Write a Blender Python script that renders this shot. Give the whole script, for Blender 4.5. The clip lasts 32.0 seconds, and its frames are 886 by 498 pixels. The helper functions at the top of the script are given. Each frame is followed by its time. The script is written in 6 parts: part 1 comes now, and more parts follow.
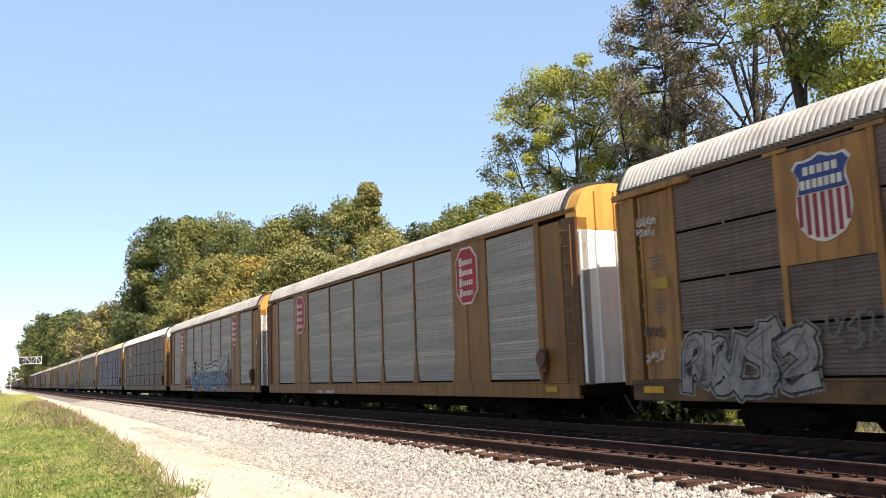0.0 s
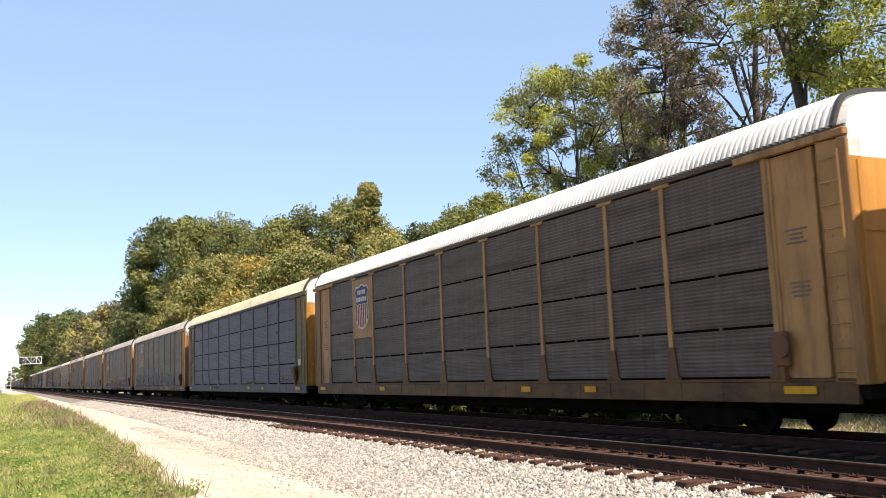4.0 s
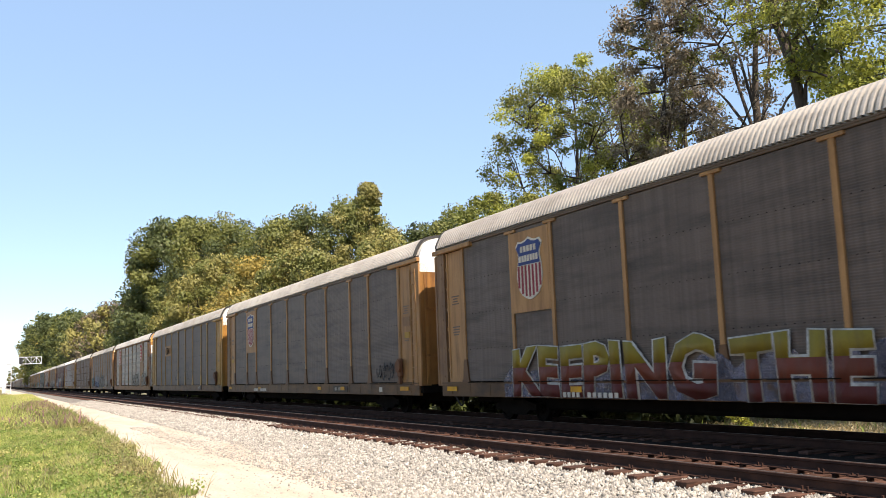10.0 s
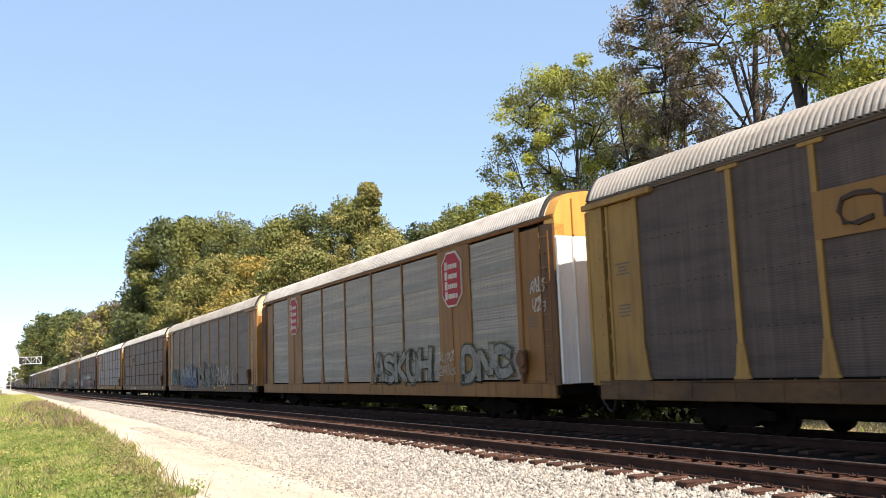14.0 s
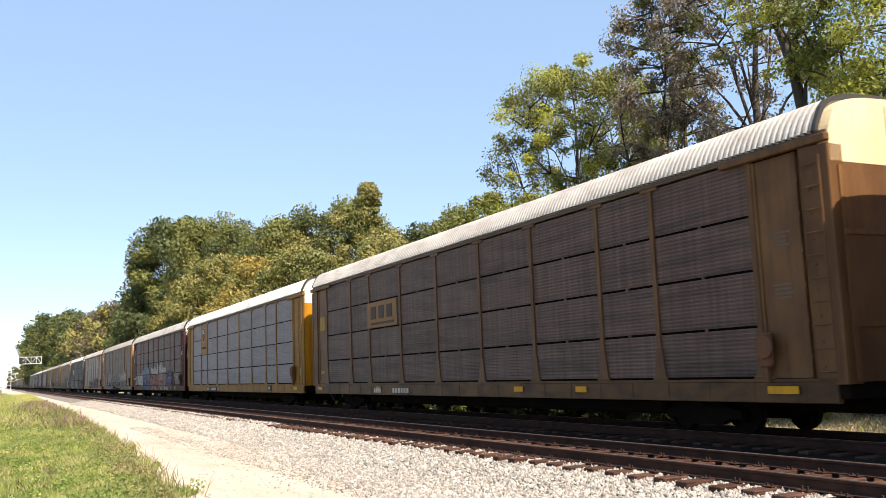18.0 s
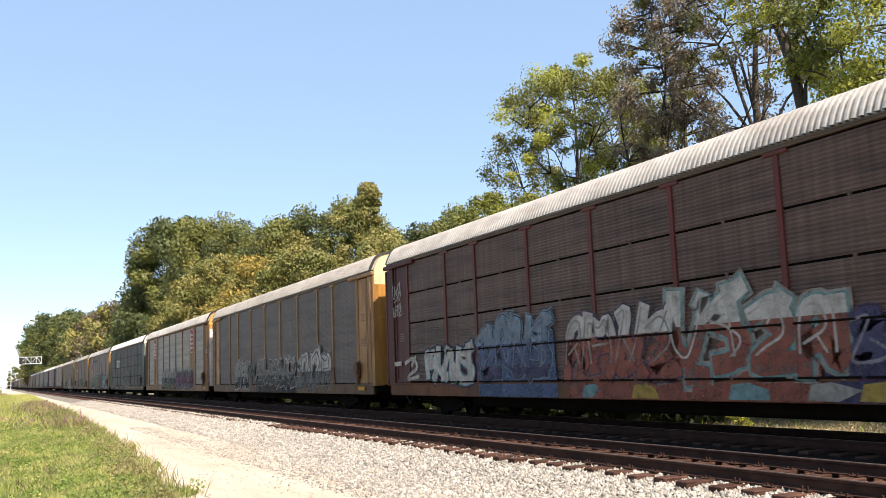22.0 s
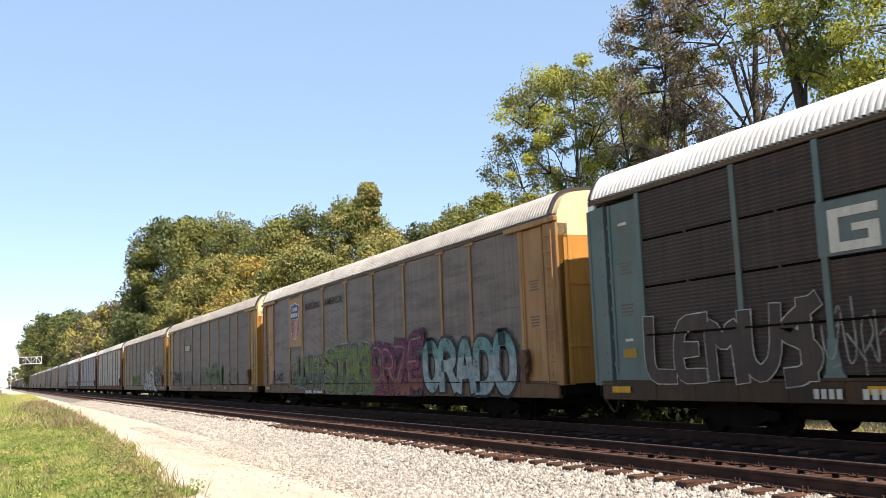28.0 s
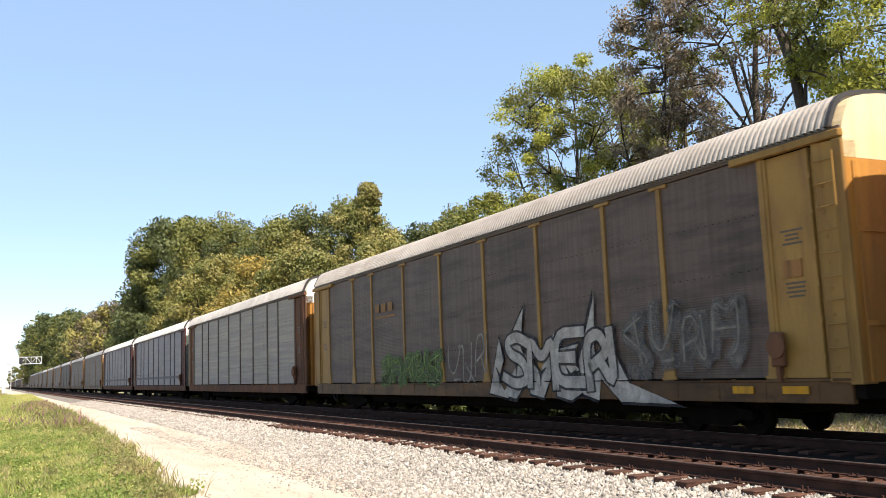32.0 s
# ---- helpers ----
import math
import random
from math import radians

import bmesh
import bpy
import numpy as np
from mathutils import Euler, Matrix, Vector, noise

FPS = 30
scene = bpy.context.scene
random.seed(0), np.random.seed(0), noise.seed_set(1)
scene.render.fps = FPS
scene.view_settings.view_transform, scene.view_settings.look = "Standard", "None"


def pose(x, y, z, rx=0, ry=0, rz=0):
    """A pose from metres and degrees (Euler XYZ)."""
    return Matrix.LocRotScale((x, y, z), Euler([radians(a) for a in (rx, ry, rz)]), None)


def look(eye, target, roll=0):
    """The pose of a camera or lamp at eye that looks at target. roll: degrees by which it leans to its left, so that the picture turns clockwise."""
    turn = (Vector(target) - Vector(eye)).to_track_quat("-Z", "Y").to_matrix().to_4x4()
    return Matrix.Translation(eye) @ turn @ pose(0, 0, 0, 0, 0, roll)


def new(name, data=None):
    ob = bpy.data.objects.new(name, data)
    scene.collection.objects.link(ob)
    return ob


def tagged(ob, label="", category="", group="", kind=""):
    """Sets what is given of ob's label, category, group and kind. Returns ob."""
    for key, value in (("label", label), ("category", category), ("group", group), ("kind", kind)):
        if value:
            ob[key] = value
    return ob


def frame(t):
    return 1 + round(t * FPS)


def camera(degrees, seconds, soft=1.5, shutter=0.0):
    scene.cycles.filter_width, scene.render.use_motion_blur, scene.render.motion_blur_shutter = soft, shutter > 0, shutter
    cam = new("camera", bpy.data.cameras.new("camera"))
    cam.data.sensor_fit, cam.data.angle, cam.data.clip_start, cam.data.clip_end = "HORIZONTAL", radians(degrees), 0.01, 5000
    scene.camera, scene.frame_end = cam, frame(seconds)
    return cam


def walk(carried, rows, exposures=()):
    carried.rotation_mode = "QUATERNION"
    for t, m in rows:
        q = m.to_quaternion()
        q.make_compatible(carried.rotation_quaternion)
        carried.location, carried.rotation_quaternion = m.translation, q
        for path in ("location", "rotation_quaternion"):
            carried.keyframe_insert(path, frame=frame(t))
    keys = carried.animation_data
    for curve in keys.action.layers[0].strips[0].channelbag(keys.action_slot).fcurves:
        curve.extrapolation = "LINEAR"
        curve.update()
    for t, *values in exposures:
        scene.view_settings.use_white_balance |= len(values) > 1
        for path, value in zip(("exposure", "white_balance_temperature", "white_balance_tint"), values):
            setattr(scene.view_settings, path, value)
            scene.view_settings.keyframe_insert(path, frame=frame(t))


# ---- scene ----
# Camera on a tripod beside the line; x runs along the track, y away from the camera, z = 0 at the rail heads.
EYE = (0.0, 0.0, 1.397)
YAW, PITCH, ROLL = radians(26.258), radians(7.632), -2.093
AIM = (-math.cos(YAW) * math.cos(PITCH), math.sin(YAW) * math.cos(PITCH), EYE[2] + math.sin(PITCH))
STAND = look(EYE, AIM, ROLL)
cam = camera(52.04, 32.0, soft=0.7, shutter=0.08)
walk(cam, [(0, STAND), (32, STAND)], [(0, 1.02, 7150, 17.5), (32, 1.02, 7150, 17.5)])

# Late-morning sun, high, almost along the track and a little behind the train.
SUN = Vector((0.77, 0.13, 1.0)).normalized()
world = bpy.data.worlds.new("world")
scene.world = world
world.use_nodes = True
wn = world.node_tree.nodes
sky = wn.new("ShaderNodeTexSky")
sky.sky_type, sky.sun_disc = "NISHITA", False
sky.sun_elevation = math.asin(SUN.z)
sky.sun_rotation = math.atan2(SUN.x, SUN.y)
sky.air_density, sky.dust_density, sky.ozone_density = 0.75, 0.1, 1.6
sky_blend = wn.new("ShaderNodeMix")             # flat blue added to even out the sky's light: paler zenith, duller horizon
sky_blend.data_type = "RGBA"
sky_blend.inputs[0].default_value, sky_blend.inputs[7].default_value = 0.62, (1.36, 2.3, 3.45, 1)
world.node_tree.links.new(sky.outputs[0], sky_blend.inputs[6])
world.node_tree.links.new(sky_blend.outputs[2], wn["Background"].inputs[0])
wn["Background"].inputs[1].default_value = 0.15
sun = new("sun", bpy.data.lights.new("sun", "SUN"))
sun.data.energy, sun.data.angle, sun.data.color = 4.9, radians(0.5), (1.0, 0.95, 0.86)
sun.matrix_world = look(SUN * 200, (0, 0, 0))

# Plan
Y_NEAR = 9.469          # centre of the empty near track
Y_FAR = 13.538          # centre of the train's track
PITCH_CAR = 28.36       # from car to car
SPEED = 16.18           # metres a second
CAR_0 = -3.09           # centre of the first car at the start
GAUGE = 1.505


# ---- small builders ----
def link(nt, a, b):
    nt.links.new(a, b)


def surface(name, c1, c2, scale=1.5, rough=0.7, metal=0.0, bump=0.15, bump_scale=30.0, stretch=(1, 1, 1), dirt=None,
            dirt_amount=0.0, dirt_scale=(2.2, 2.2, 0.25), vary=0.0, fine=0.25, leafy=0.0, island=False, spec=0.5, worn=None):
    """A weathered surface: two colours in patches, fine grain, streaks of dirt, and a difference from piece to piece."""
    m = bpy.data.materials.new(name)
    m.use_nodes = True
    nt = m.node_tree
    n = nt.nodes
    bs = n["Principled BSDF"]
    bs.inputs["Roughness"].default_value = rough
    bs.inputs["Metallic"].default_value = metal
    bs.inputs["Specular IOR Level"].default_value = spec
    tc, info = n.new("ShaderNodeTexCoord"), n.new("ShaderNodeObjectInfo")
    sh = n.new("ShaderNodeVectorMath")
    sh.operation = "MULTIPLY_ADD"
    sh.inputs[1].default_value = (41.0, 23.0, 31.0)
    link(nt, info.outputs["Random"], sh.inputs[0])
    link(nt, tc.outputs["Object"], sh.inputs[2])
    mp = n.new("ShaderNodeMapping")
    mp.inputs["Scale"].default_value = stretch
    link(nt, sh.outputs[0], mp.inputs[0])
    big = n.new("ShaderNodeTexNoise")
    big.inputs["Scale"].default_value, big.inputs["Detail"].default_value = scale, 5
    link(nt, mp.outputs[0], big.inputs["Vector"])
    ramp = n.new("ShaderNodeMapRange")
    ramp.inputs[1].default_value, ramp.inputs[2].default_value = 0.32, 0.68
    link(nt, big.outputs["Fac"], ramp.inputs[0])
    mix = n.new("ShaderNodeMix")
    mix.data_type = "RGBA"
    mix.inputs[6].default_value, mix.inputs[7].default_value = (*c1, 1), (*c2, 1)
    link(nt, ramp.outputs[0], mix.inputs[0])
    out = mix.outputs[2]
    small = n.new("ShaderNodeTexNoise")
    small.inputs["Scale"].default_value, small.inputs["Detail"].default_value = bump_scale, 4
    link(nt, mp.outputs[0], small.inputs["Vector"])
    if dirt:
        dm = n.new("ShaderNodeMapping")
        dm.inputs["Scale"].default_value = dirt_scale
        link(nt, sh.outputs[0], dm.inputs[0])
        dn = n.new("ShaderNodeTexNoise")
        dn.inputs["Scale"].default_value, dn.inputs["Detail"].default_value, dn.inputs["Roughness"].default_value = 2.0, 7, 0.65
        link(nt, dm.outputs[0], dn.inputs["Vector"])
        dr = n.new("ShaderNodeMapRange")
        dr.inputs[1].default_value, dr.inputs[2].default_value = 0.45, 0.72
        dr.inputs[4].default_value = dirt_amount
        link(nt, dn.outputs["Fac"], dr.inputs[0])
        dx = n.new("ShaderNodeMix")
        dx.data_type = "RGBA"
        dx.inputs[7].default_value = (*dirt, 1)
        link(nt, dr.outputs[0], dx.inputs[0])
        link(nt, out, dx.inputs[6])
        out = dx.outputs[2]
    hs = n.new("ShaderNodeHueSaturation")
    val = n.new("ShaderNodeMath")
    val.operation = "MULTIPLY_ADD"
    val.inputs[1].default_value, val.inputs[2].default_value = fine, 1.0 - fine / 2
    link(nt, small.outputs["Fac"], val.inputs[0])
    if leafy or island:
        geo = n.new("ShaderNodeNewGeometry")
        rnd = geo.outputs["Random Per Island"]
    else:
        rnd = info.outputs["Random"]
    vv = n.new("ShaderNodeMath")
    vv.operation = "MULTIPLY_ADD"
    vv.inputs[1].default_value = vary
    link(nt, rnd, vv.inputs[0])
    link(nt, val.outputs[0], vv.inputs[2])
    v2 = n.new("ShaderNodeMath")
    v2.operation = "SUBTRACT"
    v2.inputs[1].default_value = vary / 2
    link(nt, vv.outputs[0], v2.inputs[0])
    link(nt, v2.outputs[0], hs.inputs["Value"])
    link(nt, out, hs.inputs["Color"])
    link(nt, hs.outputs[0], bs.inputs["Base Color"])
    if bump:
        b = n.new("ShaderNodeBump")
        b.inputs["Strength"].default_value, b.inputs["Distance"].default_value = bump, 0.02
        link(nt, small.outputs["Fac"], b.inputs["Height"])
        link(nt, b.outputs[0], bs.inputs["Normal"])
    if worn:
        wr = n.new("ShaderNodeMapRange")
        wr.inputs[1].default_value, wr.inputs[2].default_value = 0.34, 0.62
        wr.inputs[3].default_value, wr.inputs[4].default_value = worn
        wv = n.new("ShaderNodeTexNoise")
        wv.inputs["Scale"].default_value, wv.inputs["Detail"].default_value, wv.inputs["Roughness"].default_value = 3.0, 6, 0.7
        link(nt, mp.outputs[0], wv.inputs["Vector"])
        link(nt, wv.outputs["Fac"], wr.inputs[0])
        link(nt, wr.outputs[0], bs.inputs["Alpha"])
    if leafy:
        tr = n.new("ShaderNodeBsdfTranslucent")
        link(nt, hs.outputs[0], tr.inputs["Color"])
        ms = n.new("ShaderNodeMixShader")
        ms.inputs[0].default_value = leafy
        link(nt, bs.outputs[0], ms.inputs[1])
        link(nt, tr.outputs[0], ms.inputs[2])
        link(nt, ms.outputs[0], n["Material Output"].inputs[0])
    return m


def mesh_of(name, bm, mat):
    me = bpy.data.meshes.new(name)
    bm.to_mesh(me)
    bm.free()
    me.materials.append(mat)
    return me


def raw_mesh(name, verts, faces, mat):
    me = bpy.data.meshes.new(name)
    me.from_pydata(verts, [], faces)
    me.materials.append(mat)
    return me


def thing(name, m, label, category, group="", kind=""):
    ob = new(name)
    ob.empty_display_size = 0.3
    ob.matrix_world = m
    return tagged(ob, label, category, group, kind)


def part(name, bm, mat, parent, label="", m=None):
    ob = new(name, mesh_of(name, bm, mat))
    ob.parent = parent
    if m is not None:
        ob.matrix_basis = m
    return tagged(ob, label)


MESHES = {}


def piece(name, key, build, mat, parent, m=None, label=""):
    """A part whose mesh is shared with all the pieces of the same key and material."""
    k = (key, mat.name)
    if k not in MESHES:
        MESHES[k] = mesh_of(name, build(), mat)
    ob = new(name, MESHES[k])
    ob.parent = parent
    if m is not None:
        ob.matrix_basis = m
    return tagged(ob, label)


def at(x, y, z):
    return Matrix.Translation((x, y, z))


def box(bm, x0, x1, y0, y1, z0, z1, bevel=0.0):
    vs = [bm.verts.new((x, y, z)) for x in (x0, x1) for y in (y0, y1) for z in (z0, z1)]
    fs = [bm.faces.new([vs[i] for i in f]) for f in ((0, 1, 3, 2), (4, 6, 7, 5), (0, 4, 5, 1), (2, 3, 7, 6), (0, 2, 6, 4), (1, 5, 7, 3))]
    if bevel:
        es = list({e for f in fs for e in f.edges})
        bmesh.ops.bevel(bm, geom=es, offset=bevel, segments=1, affect="EDGES", profile=0.5)
    return bm


def solid(bm, outline, y0, y1):
    """A plate with the outline given in x and z, from y0 to y1."""
    a = [bm.verts.new((x, y0, z)) for x, z in outline]
    b = [bm.verts.new((x, y1, z)) for x, z in outline]
    n = len(a)
    bm.faces.new(a)
    bm.faces.new(b[::-1])
    for i in range(n):
        bm.faces.new((a[i], b[i], b[(i + 1) % n], a[(i + 1) % n]))
    return bm


def tube(bm, pts, radii, sides=6, cap=True):
    rings = []
    for i, p in enumerate(pts):
        d = (Vector(pts[min(i + 1, len(pts) - 1)]) - Vector(pts[max(i - 1, 0)])).normalized()
        u = d.orthogonal().normalized()
        v = d.cross(u)
        r = radii[i] if isinstance(radii, (list, tuple)) else radii
        rings.append([bm.verts.new(Vector(p) + (u * math.cos(a) + v * math.sin(a)) * r) for a in (k * math.tau / sides for k in range(sides))])
    for a, b in zip(rings, rings[1:]):
        if (a[0].co - b[0].co).length > (a[0].co - b[sides // 2].co).length:
            b = b[sides // 2:] + b[:sides // 2]
        for k in range(sides):
            bm.faces.new((a[k], a[(k + 1) % sides], b[(k + 1) % sides], b[k]))
    if cap:
        bm.faces.new(rings[0][::-1])
        bm.faces.new(rings[-1])
    return bm


# ---- materials ----
RUST = (0.13, 0.06, 0.03)
DARK_RUST = (0.06, 0.028, 0.016)
GRIME = (0.06, 0.05, 0.042)
M = {}


def paint(key, c1, c2, **kw):
    a = dict(scale=0.8, rough=0.55, bump=0.06, bump_scale=24, dirt=GRIME, dirt_amount=0.55, vary=0.12, spec=0.18)
    a.update(kw)
    if key.endswith("_sheet"):
        c1, c2 = ((r, g * 0.955, b) for r, g, b in (c1, c2))
    c1, c2 = (c1, c2) if key.endswith("roof") or key == "white_paint" else ((r * 1.1, g, b * 0.86) for r, g, b in (c1, c2))
    M[key] = surface(key, c1, c2, **a)


paint("tan_paint", (0.27, 0.14, 0.048), (0.195, 0.097, 0.034), dirt=DARK_RUST, dirt_amount=0.75)
paint("buff_paint", (0.33, 0.19, 0.085), (0.25, 0.14, 0.062), dirt=DARK_RUST, dirt_amount=0.6)
paint("yellow_paint", (0.25, 0.125, 0.008), (0.19, 0.092, 0.007), dirt=DARK_RUST, dirt_amount=0.6)
paint("orange_brown_paint", (0.215, 0.106, 0.032), (0.17, 0.082, 0.025), dirt=DARK_RUST, dirt_amount=0.55)
paint("dark_red_paint", (0.075, 0.013, 0.012), (0.048, 0.011, 0.01), dirt=GRIME, dirt_amount=0.7)
paint("teal_paint", (0.1, 0.15, 0.155), (0.075, 0.12, 0.125), dirt=RUST, dirt_amount=0.45)
paint("pale_blue_paint", (0.088, 0.086, 0.116), (0.064, 0.062, 0.086), dirt=GRIME, dirt_amount=0.5)
paint("white_paint", (0.80, 0.78, 0.72), (0.70, 0.68, 0.62), dirt=RUST, dirt_amount=0.22)
# One door yellow twice: darkened for the next car's shade, brightened for sunlit caps.
paint("door_shaded", (0.43, 0.225, 0.06), (0.34, 0.175, 0.048), dirt=RUST, dirt_amount=0.45)
paint("door_sunlit", (0.62, 0.35, 0.1), (0.52, 0.28, 0.075), dirt=RUST, dirt_amount=0.3)
paint("door_bright", (0.46, 0.22, 0.012), (0.38, 0.17, 0.012), dirt=RUST, dirt_amount=0.25)
paint("sill_mark", (0.56, 0.3, 0.012), (0.44, 0.22, 0.012), dirt=GRIME, dirt_amount=0.45)
paint("grimy_tan", (0.062, 0.033, 0.014), (0.024, 0.015, 0.009), dirt=(0.02, 0.014, 0.011), dirt_amount=0.8)
paint("cream_paint", (0.66, 0.58, 0.40), (0.56, 0.48, 0.32), dirt=RUST, dirt_amount=0.2)
paint("yellow_post", (0.3, 0.185, 0.056), (0.22, 0.135, 0.043), dirt=RUST, dirt_amount=0.5)
paint("grimy_chord", (0.12, 0.1, 0.086), (0.08, 0.066, 0.057), dirt=RUST, dirt_amount=0.4)
paint("worn_column", (0.2, 0.115, 0.058), (0.115, 0.064, 0.036), dirt=DARK_RUST, dirt_amount=0.8)
paint("rust_steel", (0.16, 0.075, 0.04), (0.09, 0.05, 0.035), rough=0.85, dirt=GRIME, bump=0.3)
STREAK = dict(scale=1.6, stretch=(5.0, 5.0, 0.22), bump_scale=3.4, bump=0.02, fine=0.34, dirt=(0.022, 0.018, 0.016), dirt_amount=0.66, dirt_scale=(0.2, 0.2, 1.3), vary=0.08, rough=0.55, spec=0.2)
paint("grey_sheet", (0.107, 0.092, 0.082), (0.081, 0.069, 0.061), **STREAK)
paint("pale_sheet", (0.16, 0.142, 0.128), (0.12, 0.106, 0.095), **STREAK)
paint("brown_sheet", (0.122, 0.1, 0.086), (0.092, 0.074, 0.063), **STREAK)
paint("umber_sheet", (0.084, 0.069, 0.062), (0.06, 0.048, 0.043), **STREAK)
paint("blue_sheet", (0.11, 0.108, 0.145), (0.08, 0.077, 0.105), **{**STREAK, "dirt_amount": 0.4})
paint("light_sheet", (0.236, 0.24, 0.262), (0.196, 0.2, 0.22), **{**STREAK, "dirt_amount": 0.3})
paint("silver_sheet", (0.238, 0.233, 0.226), (0.2, 0.196, 0.19), **{**STREAK, "dirt": (0.46, 0.41, 0.27), "dirt_amount": 0.6, "dirt_scale": (0.1, 0.1, 4.0), "vary": 0.06, "fine": 0.26})
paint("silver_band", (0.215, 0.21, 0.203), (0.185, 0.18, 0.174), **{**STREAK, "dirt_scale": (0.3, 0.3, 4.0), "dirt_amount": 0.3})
paint("notice_yellow", (0.3, 0.19, 0.025), (0.22, 0.14, 0.022), dirt=RUST, dirt_amount=0.6)
paint("red_post", (0.13, 0.03, 0.028), (0.085, 0.022, 0.02), dirt=GRIME, dirt_amount=0.6)
paint("drab_paint", (0.14, 0.1, 0.032), (0.1, 0.072, 0.03), dirt=GRIME, dirt_amount=0.6)
paint("tan_sill", (0.125, 0.068, 0.028), (0.07, 0.038, 0.018), dirt=(0.03, 0.018, 0.012), dirt_amount=0.85, dirt_scale=(0.6, 0.6, 1.4))
paint("rusty_foot", (0.13, 0.072, 0.036), (0.08, 0.042, 0.024), dirt=DARK_RUST, dirt_amount=0.7)
paint("rusty_brown", (0.15, 0.08, 0.034), (0.085, 0.043, 0.02), dirt=DARK_RUST, dirt_amount=0.8)
paint("red_brown_sheet", (0.125, 0.092, 0.082), (0.08, 0.056, 0.048), **{**STREAK, "dirt_amount": 0.75, "dirt_scale": (0.16, 0.16, 1.7)})
paint("dark_sheet", (0.055, 0.04, 0.033), (0.036, 0.027, 0.022), **STREAK)
ROOFY = dict(scale=0.35, rough=0.7, spec=0.3, dirt=(0.16, 0.135, 0.11), dirt_amount=0.5, dirt_scale=(0.5, 1.2, 1.2), vary=0.1)
paint("zinc_roof", (0.47, 0.45, 0.41), (0.37, 0.35, 0.32), **ROOFY)
paint("cream_roof", (0.58, 0.52, 0.36), (0.46, 0.41, 0.28), **ROOFY)
paint("white_roof", (0.68, 0.665, 0.63), (0.56, 0.545, 0.51), **{**ROOFY, "dirt_amount": 0.3})
paint("grey_roof", (0.4, 0.37, 0.325), (0.31, 0.285, 0.25), **ROOFY)
# Underframe and wheel colours are darkened to carry the shade beneath the cars.
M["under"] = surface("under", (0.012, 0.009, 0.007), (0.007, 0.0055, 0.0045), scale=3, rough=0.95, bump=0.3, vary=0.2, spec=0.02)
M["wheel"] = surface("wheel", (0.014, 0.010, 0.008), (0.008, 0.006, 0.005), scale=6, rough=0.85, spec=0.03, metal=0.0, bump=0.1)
M["rubber"] = surface("rubber", (0.02, 0.02, 0.02), (0.03, 0.028, 0.025), rough=0.8)
for key, c in (("art_white", (0.44, 0.44, 0.44)), ("art_black", (0.025, 0.025, 0.03)), ("art_grey", (0.125, 0.122, 0.126)), ("art_blue", (0.06, 0.10, 0.20)),
               ("art_teal", (0.13, 0.27, 0.30)), ("art_green", (0.10, 0.20, 0.05)), ("art_red", (0.22, 0.04, 0.035)),
               ("art_purple", (0.06, 0.03, 0.085)), ("art_yellow", (0.36, 0.26, 0.06)), ("art_lilac", (0.20, 0.20, 0.25)), ("mark_blue", (0.025, 0.05, 0.19)),
               ("mark_red", (0.30, 0.015, 0.03)), ("mark_maroon", (0.22, 0.03, 0.05)), ("mark_white", (0.50, 0.49, 0.46)), ("mark_dark", (0.05, 0.035, 0.03)),
               ("slogan_maroon", (0.085, 0.018, 0.016)), ("slogan_red", (0.13, 0.034, 0.02)), ("slogan_olive", (0.19, 0.15, 0.022)),
               ("art_maroon", (0.12, 0.022, 0.03)), ("art_sky", (0.16, 0.24, 0.34)), ("art_leaf", (0.075, 0.115, 0.05)), ("art_lime", (0.16, 0.26, 0.06)), ("art_magenta", (0.14, 0.02, 0.07)),
               ("art_rose", (0.16, 0.135, 0.125)), ("art_silver", (0.25, 0.245, 0.25)), ("art_deepsky", (0.09, 0.17, 0.3)), ("art_indigo", (0.05, 0.05, 0.11)), ("art_mint", (0.24, 0.33, 0.28)), ("art_violet", (0.075, 0.045, 0.16)), ("art_moss", (0.13, 0.165, 0.05)), ("art_dusk", (0.035, 0.045, 0.09)), ("art_raspberry", (0.2, 0.035, 0.06)), ("art_plum", (0.07, 0.02, 0.06)), ("art_iceblue", (0.28, 0.36, 0.4)), ("art_salmon", (0.23, 0.075, 0.055)), ("art_pale", (0.24, 0.24, 0.23)), ("tan_plate", (0.23, 0.125, 0.045)), ("teal_plate", (0.10, 0.13, 0.14))):
    paint(key, c, tuple(0.8 * v for v in c), rough=0.6, dirt_amount=0.35, vary=0.05, worn=(0.5, 1.0) if key.startswith("art") else None)
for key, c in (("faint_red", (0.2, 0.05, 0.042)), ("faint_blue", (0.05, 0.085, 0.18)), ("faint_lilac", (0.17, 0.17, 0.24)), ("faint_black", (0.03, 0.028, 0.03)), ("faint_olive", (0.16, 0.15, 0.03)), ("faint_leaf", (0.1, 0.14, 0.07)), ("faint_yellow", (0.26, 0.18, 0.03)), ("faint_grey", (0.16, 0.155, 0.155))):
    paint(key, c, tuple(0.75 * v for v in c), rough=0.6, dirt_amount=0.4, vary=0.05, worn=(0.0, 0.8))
M["rail_steel"] = surface("rail_steel", (0.06, 0.029, 0.02), (0.032, 0.017, 0.013), scale=4, rough=0.85, bump=0.2, bump_scale=60, spec=0.1)
M["rail_head"] = surface("rail_head", (0.20, 0.17, 0.15), (0.13, 0.105, 0.09), scale=3, rough=0.45, metal=0.7, bump=0.02)
